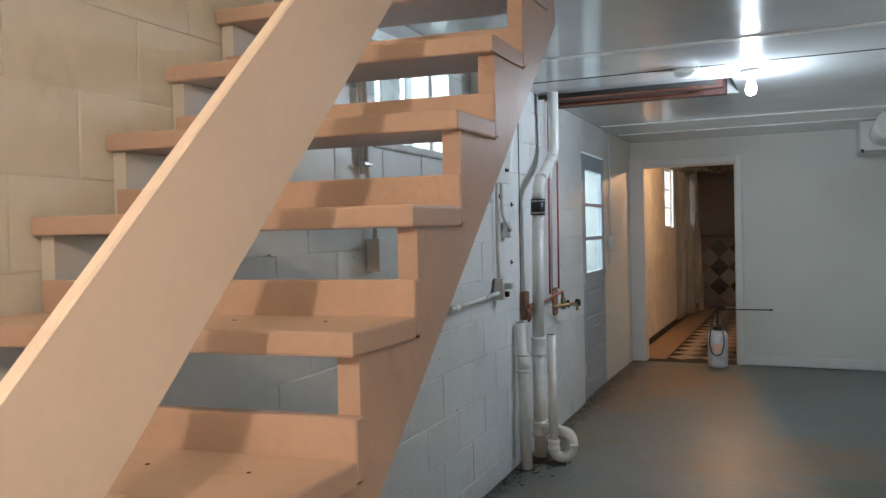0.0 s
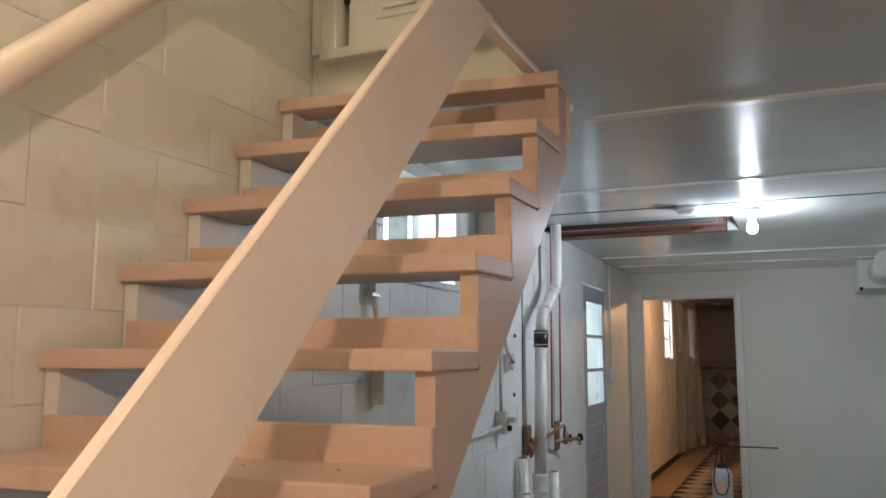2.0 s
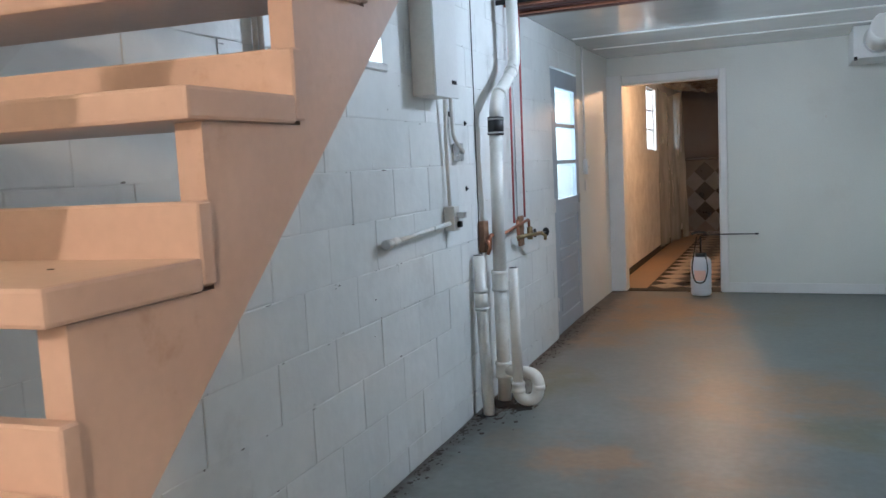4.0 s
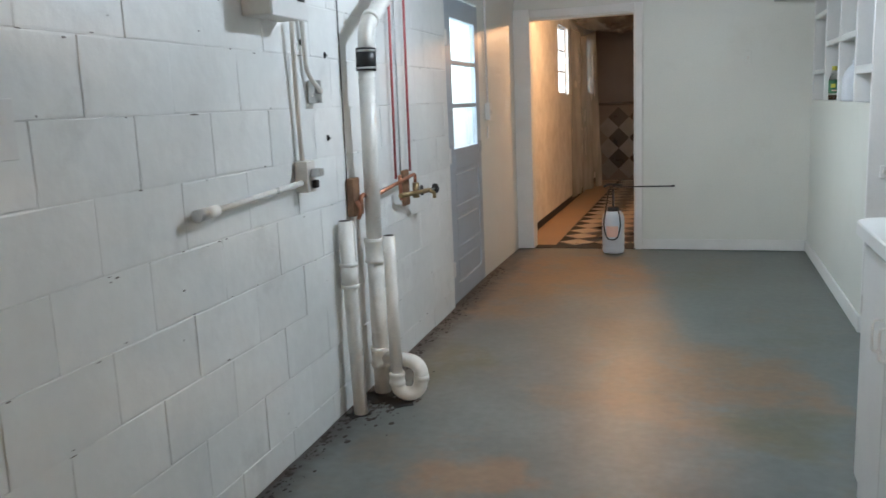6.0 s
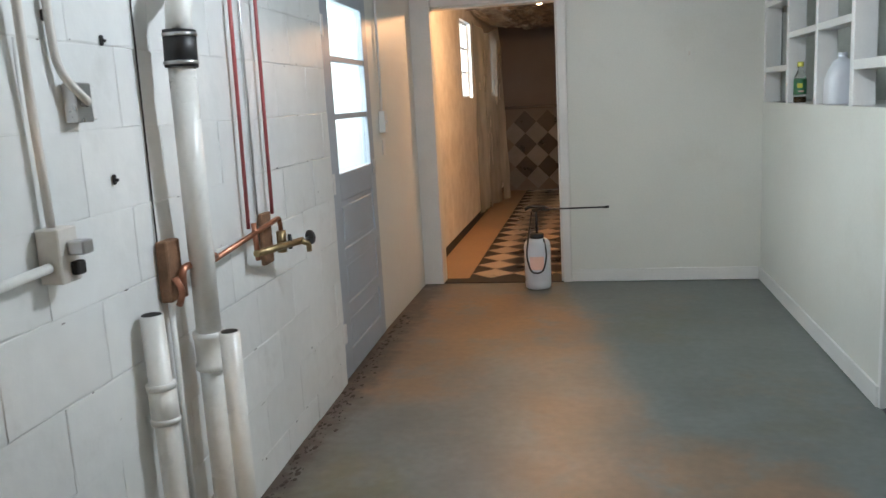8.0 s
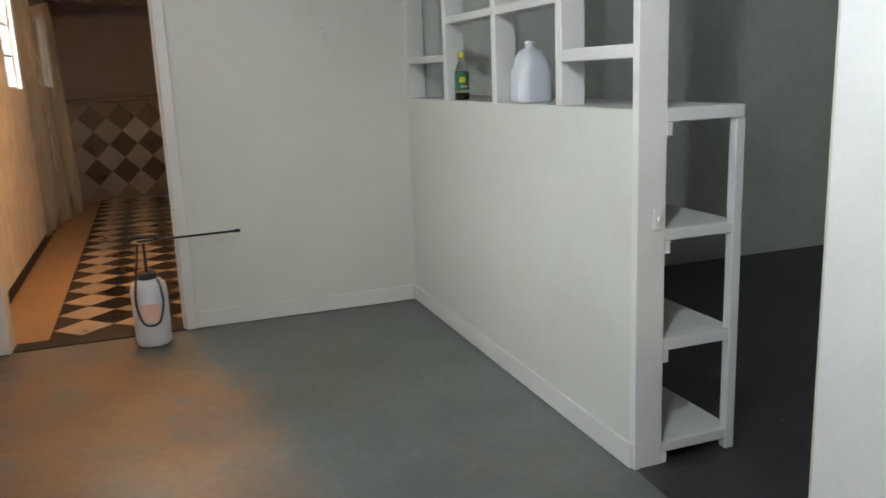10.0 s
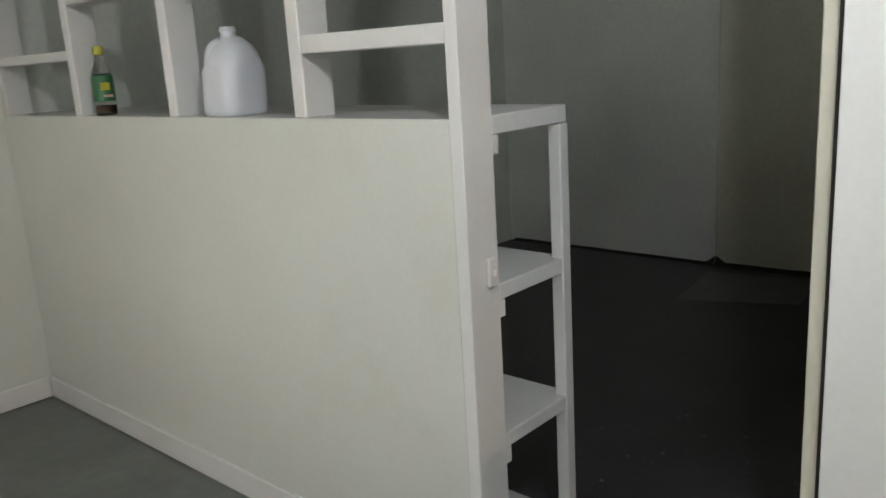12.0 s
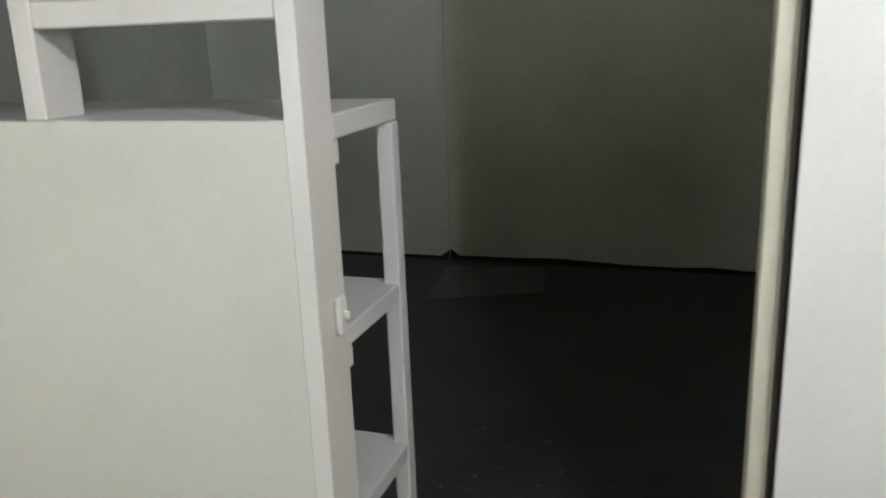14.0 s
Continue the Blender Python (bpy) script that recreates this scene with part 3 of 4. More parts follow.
# Sheet added behind the door; its near-black colour gives the gap its shade.
single("door_gap_backing", shell((-1.4, -0.3, 3.75, 3.8, 2.4, 4.7)), DARK, "near-black sheet added to draw the shade in the stair-head door's gap", "wall", "structure")


# ---------------------------------------------------------------- pipes and wiring on the block wall
def collar(x, y, z0, z1, r, wall=0.009):
    return joined(lathe([(r + wall, 0), (r + wall + 0.004, 0.004), (r + wall + 0.004, 0.018), (r + wall, 0.022), (r + wall, z1 - z0 - 0.02), (r + wall + 0.003, z1 - z0 - 0.016), (r + wall + 0.003, z1 - z0)], (x, y, z0)))


def drains():
    d = thing("drain_stack", (-1.19, 6.08, 0), "white plastic drain stack with a black rubber coupling", "pipe")
    sx, sy = -1.185, 6.08
    part("lower_pipe", tube([(sx, sy, 0.0), (sx, sy, 0.70)], 0.038, 20), PVC, d)
    part("riser_pipe", tube([(sx, sy, 0.70), (-1.155, 6.03, 1.50)], 0.036, 20), PVC, d)
    part("hub", collar(sx, sy, 0.63, 0.745, 0.038, 0.007), PVC, d)
    part("hub", collar(sx, sy, 0.13, 0.225, 0.038, 0.007), PVC, d)
    part("offset_bend", tube(rounded([(-1.153, 6.033, 1.585), (-1.15, 6.04, 1.68), (-1.15, 6.40, 1.90), (-1.15, 6.38, 2.34)], 0.09, 8), 0.035, 20), PVC, d)
    part("bend_collar", tube([(-1.15, 6.09, 1.715), (-1.15, 6.115, 1.73)], 0.041, 20), PVC, d)
    part("bend_collar", tube([(-1.15, 6.32, 1.853), (-1.15, 6.345, 1.868)], 0.041, 20), PVC, d)
    cp = part("rubber_coupling", tube([(-1.155, 6.03, 1.495), (-1.153, 6.033, 1.592)], 0.044, 20), RUBBER, d, "black rubber coupling")
    part("clamp", tube([(-1.155, 6.03, 1.502), (-1.155, 6.03, 1.512)], 0.0465, 20), STEEL, cp, "steel band clamp")
    part("clamp", tube([(-1.153, 6.033, 1.575), (-1.153, 6.033, 1.585)], 0.0465, 20), STEEL, cp, "steel band clamp")
    a = thing("standpipe", (-1.20, 5.83, 0), "short open white plastic standpipe against the block wall", "pipe")
    part("pipe", tube([(-1.178, 5.80, 0.0), (-1.212, 5.83, 0.86)], 0.031, 18), PVC, a)
    part("coupling", tube([(-1.2005, 5.82, 0.575), (-1.2042, 5.8232, 0.665)], 0.0365, 18), PVC, a)
    part("coupling_lip", tube([(-1.2041, 5.8231, 0.662), (-1.2048, 5.8237, 0.678)], 0.0395, 18), PVC, a)
    part("coupling_lip", tube([(-1.2002, 5.8198, 0.568), (-1.2008, 5.8204, 0.584)], 0.0395, 18), PVC, a)
    # Pipe tops are capped; a near-black disc draws the bore's shade.
    part("bore_shade", tube([(-1.212, 5.83, 0.856), (-1.212, 5.83, 0.862)], 0.026, 16), DARK, a, "near-black disc for the shade inside the open pipe")
    u = thing("trap_drain", (-1.064, 5.965, 0), "white plastic standpipe with a looped trap on the floor", "pipe")
    tx, ty, bend = -1.064, 5.965, 0.054
    part("pipe", tube([(tx, ty, 0.10), (tx - 0.004, ty + 0.004, 0.775)], 0.028, 18), PVC, u)
    part("bore_shade", tube([(tx - 0.004, ty + 0.004, 0.771), (tx - 0.004, ty + 0.004, 0.777)], 0.023, 16), DARK, u, "near-black disc for the shade inside the open pipe")
    loop = [(tx, ty, 0.14)]
    for i in range(19):
        w = math.pi * i / 18
        loop.append((tx + bend * (1 - math.cos(w)) * 0.92, ty + bend * (1 - math.cos(w)) * 0.38, 0.092 - bend * math.sin(w)))
    for i in range(13):
        w = 0.5 * math.pi * i / 12
        loop.append((tx + 0.103 - 0.06 * (1 - math.cos(w)), ty + 0.043 + 0.02 * (1 - math.cos(w)), 0.130 + 0.052 * math.sin(w)))
    loop += [(tx + 0.01, ty + 0.075, 0.182), (sx, sy, 0.178)]
    part("trap_bend", tube(loop, 0.0325, 18), PVC, u)
    part("nut", collar(tx, ty, 0.085, 0.145, 0.030, 0.004), PVC, u)
    part("union", tube([(tx + 0.104, ty + 0.043, 0.098), (tx + 0.104, ty + 0.043, 0.124)], 0.0345, 18), PVC, u)


drains()


def run(name, label, pts, r, material, category="pipe", bend=0.05, group=""):
    return single(name, tube(rounded(pts, bend), r, 12), material, label, category, "", group)


run("red_water_pipe", "red plastic water pipe running down the wall", [(-1.275, 6.60, 2.35), (-1.275, 6.555, 0.97)], 0.0068, RED_PIPE, group="red water pipes")
run("red_water_pipe", "red plastic water pipe running down the wall", [(-1.275, 6.83, 2.35), (-1.275, 6.79, 0.99)], 0.0068, RED_PIPE, group="red water pipes")
run("thin_wall_pipe", "thin white painted pipe beside the drain stack", [(-1.282, 5.97, 0.16), (-1.282, 5.98, 0.93)], 0.009, PVC)
run("grey_wire", "grey wire stapled down the block wall", [(-1.294, 6.72, 2.29), (-1.294, 6.69, 1.0)], 0.004, STEEL, "wire")


def valves():
    v = thing("water_valves", (-1.25, 6.7, 0.85), "brass hose valves and copper pipe on a wooden board", "valve")
    part("board", shell((WX + 0.001, WX + 0.018, 6.70, 6.79, 0.81, 1.0), bevel=0.003), RUST, v, "stained wooden backing board")
    part("copper_pipe", tube(rounded([(-1.25, 6.20, 0.93), (-1.25, 6.79, 0.975), (-1.25, 6.80, 0.90)], 0.02), 0.009, 10), COPPER, v)
    part("copper_drop", tube([(-1.255, 6.555, 0.99), (-1.25, 6.555, 0.86)], 0.010, 10), COPPER, v)
    part("valve_body", tube([(-1.25, 6.54, 0.885), (-1.17, 6.80, 0.885)], 0.013, 10), BRASS, v)
    part("valve_body", tube([(-1.235, 6.755, 0.93), (-1.235, 6.755, 0.85)], 0.018, 10), BRASS, v)
    part("spout", tube(rounded([(-1.17, 6.78, 0.885), (-1.15, 6.81, 0.87), (-1.15, 6.81, 0.84)], 0.01), 0.010, 10), BRASS, v)
    k = part("hand_wheel", tube([(-1.158, 6.845, 0.888), (-1.152, 6.853, 0.888)], 0.028, 10), RUBBER, v, "black hand wheel")
    part("stem", tube([(-1.17, 6.81, 0.886), (-1.155, 6.85, 0.888)], 0.005, 8), STEEL, k)
    k = part("hand_wheel", tube([(-1.205, 6.745, 0.89), (-1.195, 6.75, 0.89)], 0.028, 10), RUBBER, v, "black hand wheel")
    c = thing("copper_elbow_box", (-1.26, 5.99, 0.95), "rusty wooden block with a copper pipe elbow", "pipe fitting")
    part("block", shell((WX + 0.001, WX + 0.035, 5.955, 6.035, 0.86, 1.03), bevel=0.004), RUST, c)
    part("elbow", tube(rounded([(-1.25, 6.0, 0.87), (-1.245, 5.99, 0.95), (-1.24, 6.20, 0.945)], 0.03), 0.011, 10), COPPER, c)
    part("copper_joint", tube([(-1.24, 6.13, 0.945), (-1.24, 6.17, 0.945)], 0.015, 10), COPPER, c)
    part("hook", tube(rounded([(-1.255, 5.965, 0.93), (-1.235, 5.965, 0.89), (-1.255, 5.975, 0.85)], 0.02), 0.010, 8), COPPER, c)


valves()


def slid(ob, y, z):
    """Shift a wall fitting to where the askew wall carries it."""
    f = (0.303 - wall_x(y)) / 1.603 - 1
    ob.location += Vector((0, f * (y - 2.346), f * (z - 1.358)))


def wiring():
    p = thing("fuse_box", (-1.24, 5.42, 1.66), "grey-white steel fuse box mounted on the block wall", "fuse box")
    part("body", shell((WX + 0.001, -1.19, 5.312, 5.582, 1.676, 2.24), bevel=0.004), BOX, p)
    part("door", shell((-1.1895, -1.180, 5.307, 5.587, 1.671, 2.245), bevel=0.003), WHITE, p)
    part("latch", shell((-1.1795, -1.174, 5.50, 5.55, 1.735, 1.752), bevel=0.001), DARK, p, "dark latch slot")
    o = thing("outlet_box", (-1.27, 5.61, 1.07), "painted steel outlet box fed by conduit", "outlet")
    part("body", shell((WX + 0.001, -1.245, 5.575, 5.645, 1.015, 1.135), bevel=0.003), BOX, o)
    part("plug", shell((-1.2445, -1.205, 5.60, 5.64, 1.075, 1.105), bevel=0.003), STEEL, o, "grey plug")
    part("plug", shell((-1.2445, -1.225, 5.605, 5.635, 1.03, 1.06), bevel=0.003), DARK, o, "dark socket")
    part("conduit", tube(rounded([(-1.28, 5.61, 1.135), (-1.28, 5.60, 1.40), (-1.27, 5.585, 1.655)], 0.1), 0.010, 10), BOX, o)
    h = thing("wall_conduit", (-1.27, 5.2, 1.03), "white painted conduit stub along the block wall", "conduit")
    part("pipe", tube([(-1.27, 4.96, 1.028), (-1.27, 5.574, 1.05)], 0.011, 10), PVC, h)
    part("fitting", tube([(-1.27, 4.90, 1.026), (-1.27, 4.965, 1.028)], 0.018, 12), PVC, h)
    part("end_cap", tube([(-1.27, 4.85, 1.024), (-1.27, 4.899, 1.026)], 0.020, 12), STEEL, h, "grey steel connector")
    q = thing("receptacle_box", (-1.27, 5.76, 1.40), "small steel box with curved conduit below the fuse box", "outlet")
    part("body", shell((WX + 0.001, -1.265, 5.735, 5.80, 1.365, 1.455), bevel=0.003), STEEL, q)
    part("cover", shell((WX + 0.001, WX + 0.006, 5.802, 5.86, 1.37, 1.45), bevel=0.002), WHITE, q)
    part("conduit", tube(rounded([(-1.285, 5.70, 1.70), (-1.285, 5.71, 1.48), (-1.25, 5.76, 1.41), (-1.262, 5.765, 1.41)], 0.05), 0.010, 10), BOX, q)
    part("knob", lathe([(0.012, 0), (0.014, 0.006), (0.004, 0.016)], (-1.262, 5.765, 1.40), 10), STEEL, q)
    w = thing("switch_box", (-1.27, 4.19, 1.31), "cream steel outlet box on a bent conduit under the window", "outlet")
    part("body", shell((WX + 0.001, -1.245, 4.16, 4.225, 1.26, 1.385), bevel=0.004), BOX, w)
    part("cover", shell((-1.2445, -1.240, 4.158, 4.227, 1.257, 1.388), bevel=0.002), WHITE, w)
    part("conduit", tube(rounded([(-1.275, 4.19, 1.385), (-1.275, 4.20, 1.52), (-1.28, 4.145, 1.62), (-1.28, 4.135, 2.29)], 0.08), 0.010, 10), BOX, w)
    part("side_conduit", tube([(-1.285, 4.118, 1.63), (-1.285, 4.115, 2.29)], 0.009, 10), BOX, w)
    part("strap", shell((WX + 0.001, -1.262, 4.10, 4.16, 1.66, 1.675), bevel=0.002), STEEL, w)
    g = thing("door_switch", (-1.33, 8.83, 1.25), "white surface switch on a thin conduit beside the door", "switch")
    part("body", shell((-1.344, -1.305, 8.80, 8.86, 1.20, 1.33), bevel=0.004), WHITE, g)
    part("toggle", shell((-1.3045, -1.295, 8.824, 8.836, 1.25, 1.275), bevel=0.002), BOX, g)
    part("conduit", tube([(-1.33, 8.83, 1.33), (-1.33, 8.83, 2.29)], 0.009, 10), WHITE, g)
    part("lower_plate", shell((-1.344, -1.336, 8.84, 8.90, 1.06, 1.16), bevel=0.003), WHITE, g)

    for ob, y, z in ((p, 5.42, 1.8), (o, 5.61, 1.07), (h, 5.2, 1.03), (q, 5.76, 1.4), (w, 4.19, 1.31)):
        slid(ob, y, z)
    w.location.y -= 0.07
    p.location.y -= 0.04


wiring()

# ---------------------------------------------------------------- ceiling fittings
for y0, y1, z in ((6.47, 6.52, 2.30), (6.70, 6.76, 2.28), (6.93, 6.99, 2.27)):
    single("joist", shell((-1.30, -0.13 if y0 > 6.6 else -0.075, y0, y1, z, CZ + 0.228), bevel=0.004), JOIST, "bare dark brown joist in the open ceiling strip", "joist", "structure", "bare joists")
run("ceiling_copper_pipe", "copper pipe lying along the open joists", [(-1.28, 6.62, 2.285), (-0.30, 6.62, 2.285), (-0.18, 6.66, 2.31)], 0.010, COPPER)
run("ceiling_copper_pipe", "copper pipe lying along the open joists", [(-1.28, 6.86, 2.275), (-0.34, 6.86, 2.275), (-0.2, 6.82, 2.31)], 0.010, COPPER)


single("joist_fascia", shell((-1.29, -0.15, 6.452, 6.466, 2.262, 2.40), bevel=0.002), DARK, "near-black board edge along the open ceiling strip", "trim", "structure")


def bulb_lamp(where, top, name, label, material):
    x, y, z = where
    b = thing(name, (x, y, top), label, "lamp")
    part("holder", lathe([(0.055, 0), (0.055, -0.012), (0.042, -0.03), (0.024, -0.045), (0.022, z + 0.05 - top)], (x, y, top), 20), WHITE, b, "white porcelain lamp holder")
    g = part("bulb", lathe([(0.012, 0.052), (0.018, 0.04), (0.028, 0.02), (0.031, 0), (0.027, -0.018), (0.016, -0.030), (0.003, -0.034)], (x, y, z), 18), material, b, "lit bulb")
    g.visible_shadow = False


bulb_lamp(BULB, CZ, "ceiling_bulb", "bare lit bulb in a white porcelain ceiling holder", BULB_GLOW)
bulb_lamp(HALL_BULB, 2.41, "hall_bulb", "bare warm bulb under the foil hall ceiling", WARM_GLOW)
bulb_lamp(STAIR_LAMP, CZ, "stair_bulb", "bare warm bulb beside the stair opening", WARM_GLOW)
bulb_lamp(WELL_LAMP, 4.70, "stairwell_bulb", "warm bulb high in the stairwell", WARM_GLOW)
sd = thing("smoke_detector", (-0.27, 6.04, CZ), "round white ceiling smoke detector", "smoke detector")
part("base", lathe([(0.075, 0), (0.075, -0.012), (0.066, -0.016)], (-0.27, 6.04, CZ)), WHITE, sd)
part("cover", lathe([(0.066, -0.016), (0.062, -0.035), (0.045, -0.043), (0.01, -0.045)], (-0.27, 6.04, CZ)), WHITE, sd)
bx = thing("boxed_duct", (0.92, 9.6, 2.0), "white painted soffit box with a duct stub in the ceiling corner", "duct")
part("box", shell((0.78, 1.088, 9.30, FAR - 0.001, 2.03, CZ - 0.001), bevel=0.004), WHITE, bx)
part("duct", tube([(0.96, 9.26, 2.17), (0.96, 8.7, 2.20)], 0.10, 20), WHITE, bx)
part("collar", tube([(0.96, 9.30, 2.168), (0.96, 9.26, 2.17)], 0.112, 20), STEEL, bx)
part("foot", shell((0.785, 0.81, 9.29, 9.3, 2.015, 2.045), bevel=0.002), DARK, bx)


# ---------------------------------------------------------------- half wall with open pigeonholes
PX0, PX1, LZ = 1.09, 1.195, 1.245
hw = thing("wall_partition", (1.14, 8.6, 0), "white half wall topped by an open grid of shelves", "partition", "structure")
part("panel", shell((PX0, PX1, 7.476, FAR - 0.001, 0.0, LZ - 0.001)), PLASTER, hw)
part("end_post", shell((PX0 - 0.001, PX1 + 0.002, 7.44, 7.4755, 0.0, CZ - 0.001), bevel=0.0015), WHITE, hw)
for y0, y1 in ((7.960, 8.008), (8.574, 8.621), (9.21, 9.257), (9.86, 9.913)):
    part("upright", shell((PX0, PX1 - 0.004, y0, y1, LZ + 0.001, CZ - 0.001), bevel=0.003), WHITE, hw)
for y0, y1, z0, z1 in ((7.476, 7.959, 1.407, 1.452), (8.009, 8.573, 1.622, 1.66), (8.622, 9.209, 1.625, 1.66), (9.258, 9.859, 1.44, 1.475), (9.258, 9.859, 1.86, 1.895)):
    part("cross_shelf", shell((PX0 + 0.001, PX1 - 0.006, y0, y1, z0, z1), bevel=0.003), WHITE, hw)
part("skirting", shell((PX0 - 0.014, PX0 - 0.001, 7.45, FAR - 0.016, 0.003, 0.096), bevel=0.003), WHITE, hw)

su = thing("shelf_unit", (1.34, 8.6, 0), "white painted open wooden shelves behind the half wall", "shelves")
SX0, SX1, SY = 1.199, 1.507, 7.44
for z0, z1 in ((LZ - 0.045, LZ), (0.808, 0.848), (0.422, 0.462), (0.045, 0.085)):
    part("shelf", shell((SX0, SX1 - 0.002, SY + 0.002, FAR - 0.035, z0, z1), bevel=0.003), WHITE, su)
    part("cleat", shell((SX0 + 0.0005, SX0 + 0.024, SY + 0.004, FAR - 0.04, z0 - 0.045, z0 - 0.001), bevel=0.002), WHITE, su)
part("corner_post", shell((SX1 - 0.038, SX1, SY - 0.001, SY + 0.036, 0.006, LZ - 0.046), bevel=0.003), WHITE, su)
part("corner_post", shell((SX1 - 0.038, SX1, 8.66, 8.70, 0.006, LZ - 0.046), bevel=0.003), WHITE, su)
part("ledge", shell((PX0 + 0.002, SX0 - 0.001, 7.476, FAR - 0.035, LZ - 0.0005, LZ + 0.0008)), WHITE, su)
sw = thing("post_switch", (1.165, 7.43, 0.89), "small white surface switch on the half wall post", "switch")
part("plate", shell((1.145, 1.178, 7.427, 7.4395, 0.852, 0.922), bevel=0.004), WHITE, sw)
part("toggle", shell((1.157, 1.166, 7.416, 7.4265, 0.88, 0.897), bevel=0.002), BOX, sw, "grey toggle")

# jug and bottle on the ledge
JC = (1.157, 8.36, LZ + 0.002)


def jug():
    j = thing("plastic_jug", JC, "empty translucent white plastic gallon jug on the ledge", "jug")
    bm = bmesh.new()
    rings = []
    prof = [(0.068, 0.0), (0.074, 0.006), (0.076, 0.02), (0.075, 0.13), (0.072, 0.155), (0.063, 0.180), (0.049, 0.200), (0.031, 0.217), (0.021, 0.225), (0.019, 0.240), (0.021, 0.242), (0.021, 0.250), (0.016, 0.252)]
    for r, h in prof:
        n = 5.0 if h < 0.15 else 2.4
        ring = []
        for s in range(28):
            a = 2 * math.pi * s / 28
            c, q = math.cos(a), math.sin(a)
            k = (abs(c) ** n + abs(q) ** n) ** (-1 / n)
            ring.append(bm.verts.new((JC[0] + r * k * c, JC[1] + r * k * q - 0.016 * max(0.0, min(1.0, (h - 0.10) / 0.06)) * (r > 0.03), JC[2] + h)))
        rings.append(ring)
    for r0, r1 in zip(rings, rings[1:]):
        for s in range(28):
            bm.faces.new((r0[s], r0[(s + 1) % 28], r1[(s + 1) % 28], r1[s])).smooth = True
    bm.faces.new(rings[0][::-1])
    bm.faces.new(rings[-1])
    part("body", bm, JUG, j)
    x, y, z = JC
    part("handle", tube(rounded([(x - 0.01, y + 0.020, z + 0.212), (x - 0.022, y + 0.062, z + 0.198), (x - 0.026, y + 0.076, z + 0.155), (x - 0.026, y + 0.070, z + 0.085), (x - 0.02, y + 0.05, z + 0.07)], 0.03), 0.0145, 12), JUG, j)
    part("rim", lathe([(0.0225, 0.236), (0.0235, 0.240), (0.0225, 0.244)], JC, 18), JUG, j)


jug()
bt = thing("bottle", (1.14, 9.12, LZ), "clear cleaner bottle with green label and yellow cap", "bottle")
BC = (1.14, 9.12, LZ + 0.002)
o = part("body", lathe([(0.034, 0), (0.036, 0.006), (0.036, 0.12), (0.033, 0.145), (0.020, 0.175), (0.014, 0.195), (0.014, 0.212)], BC), BOTTLE, bt)
part("liquid", lathe([(0.033, 0.004), (0.034, 0.008), (0.034, 0.035)], BC), LIQUID, bt, "brown liquid at the bottom")
lb = part("label", lathe([(0.0365, 0.048), (0.0366, 0.05), (0.0366, 0.135), (0.0365, 0.137)], BC), GREEN, bt, "green paper label")
part("print", shell((BC[0] - 0.024, BC[0] + 0.004, BC[1] - 0.0385, BC[1] - 0.026, BC[2] + 0.086, BC[2] + 0.112)), YELLOW, lb, "yellow print bar")
part("print", shell((BC[0] - 0.018, BC[0] + 0.012, BC[1] - 0.0385, BC[1] - 0.026, BC[2] + 0.062, BC[2] + 0.070)), ORANGE, lb, "orange print bar")
part("cap", lathe([(0.017, 0.207), (0.018, 0.21), (0.018, 0.232), (0.015, 0.236)], BC), YELLOW, bt, "yellow screw cap")


# ---------------------------------------------------------------- counter
def counter():
    c = thing("base_cabinet", (0.9, 4.5, 0), "white painted base cabinet with wire pulls", "cabinet")
    x = 0.752
    part("body", shell((x, 1.125, 3.35, 5.435, 0.0, 0.886), bevel=0.003), WHITE, c)
    for y0, y1, hy in ((5.04, 5.40, 5.085), (4.66, 5.032, 4.99), (4.24, 4.62, 4.28), (3.80, 4.232, 4.19)):
        d = part("door", shell((x - 0.019, x - 0.001, y0, y1, 0.10, 0.855), bevel=0.003), WHITE, c)
        part("handle", tube(rounded([(x - 0.018, hy, 0.70), (x - 0.045, hy, 0.70), (x - 0.045, hy, 0.61), (x - 0.018, hy, 0.61)], 0.015), 0.004, 8), WHITE, d, "white wire pull handle")
        part("hinge", shell((x - 0.024, x - 0.0195, y1 - 0.012 if hy < (y0 + y1) / 2 else y0, y1 if hy < (y0 + y1) / 2 else y0 + 0.012, 0.64, 0.70), bevel=0.001), WHITE, d)
    y1, x0, r = 5.465, 0.705, 0.09
    arc = [(x0 + r - r * math.cos(a), y1 - r + r * math.sin(a)) for a in (i * math.pi / 16 for i in range(9))]
    w = single("worktop", prism([(x0, 3.33)] + arc + [(1.128, y1), (1.128, 3.33)], "z", 0.888, 0.932, 0.004), WHITE, "white painted worktop with a rounded corner", "worktop")


counter()
# No opening is cut: near-black blocks on the panel draw the hole's shade.
single("panel_hole", shell((1.126, 1.1295, 6.374, 6.402, 1.135, 1.16)), DARK, "near-black block for the shade inside a cut-out in the white panel", "hole", "structure")
single("panel_hole_arch", prism([(6.388 + 0.014 * math.cos(a), 1.1605 + 0.014 * math.sin(a)) for a in (i * math.pi / 10 for i in range(11))], "x", 1.126, 1.1295), DARK,
       "near-black arched block for the shade in the cut-out's top", "hole", "structure")
# Plate and toggle are added where the wall only has a smudge.
ws = thing("wall_stain_plate", (0.60, FAR, 1.6), "small added plate standing for a smudge on the far wall", "switch")
part("plate", shell((0.575, 0.625, FAR - 0.008, FAR - 0.001, 1.55, 1.66), bevel=0.003), PLASTER, ws)
part("toggle", shell((0.594, 0.606, FAR - 0.014, FAR - 0.0085, 1.59, 1.615)), BOX, ws)


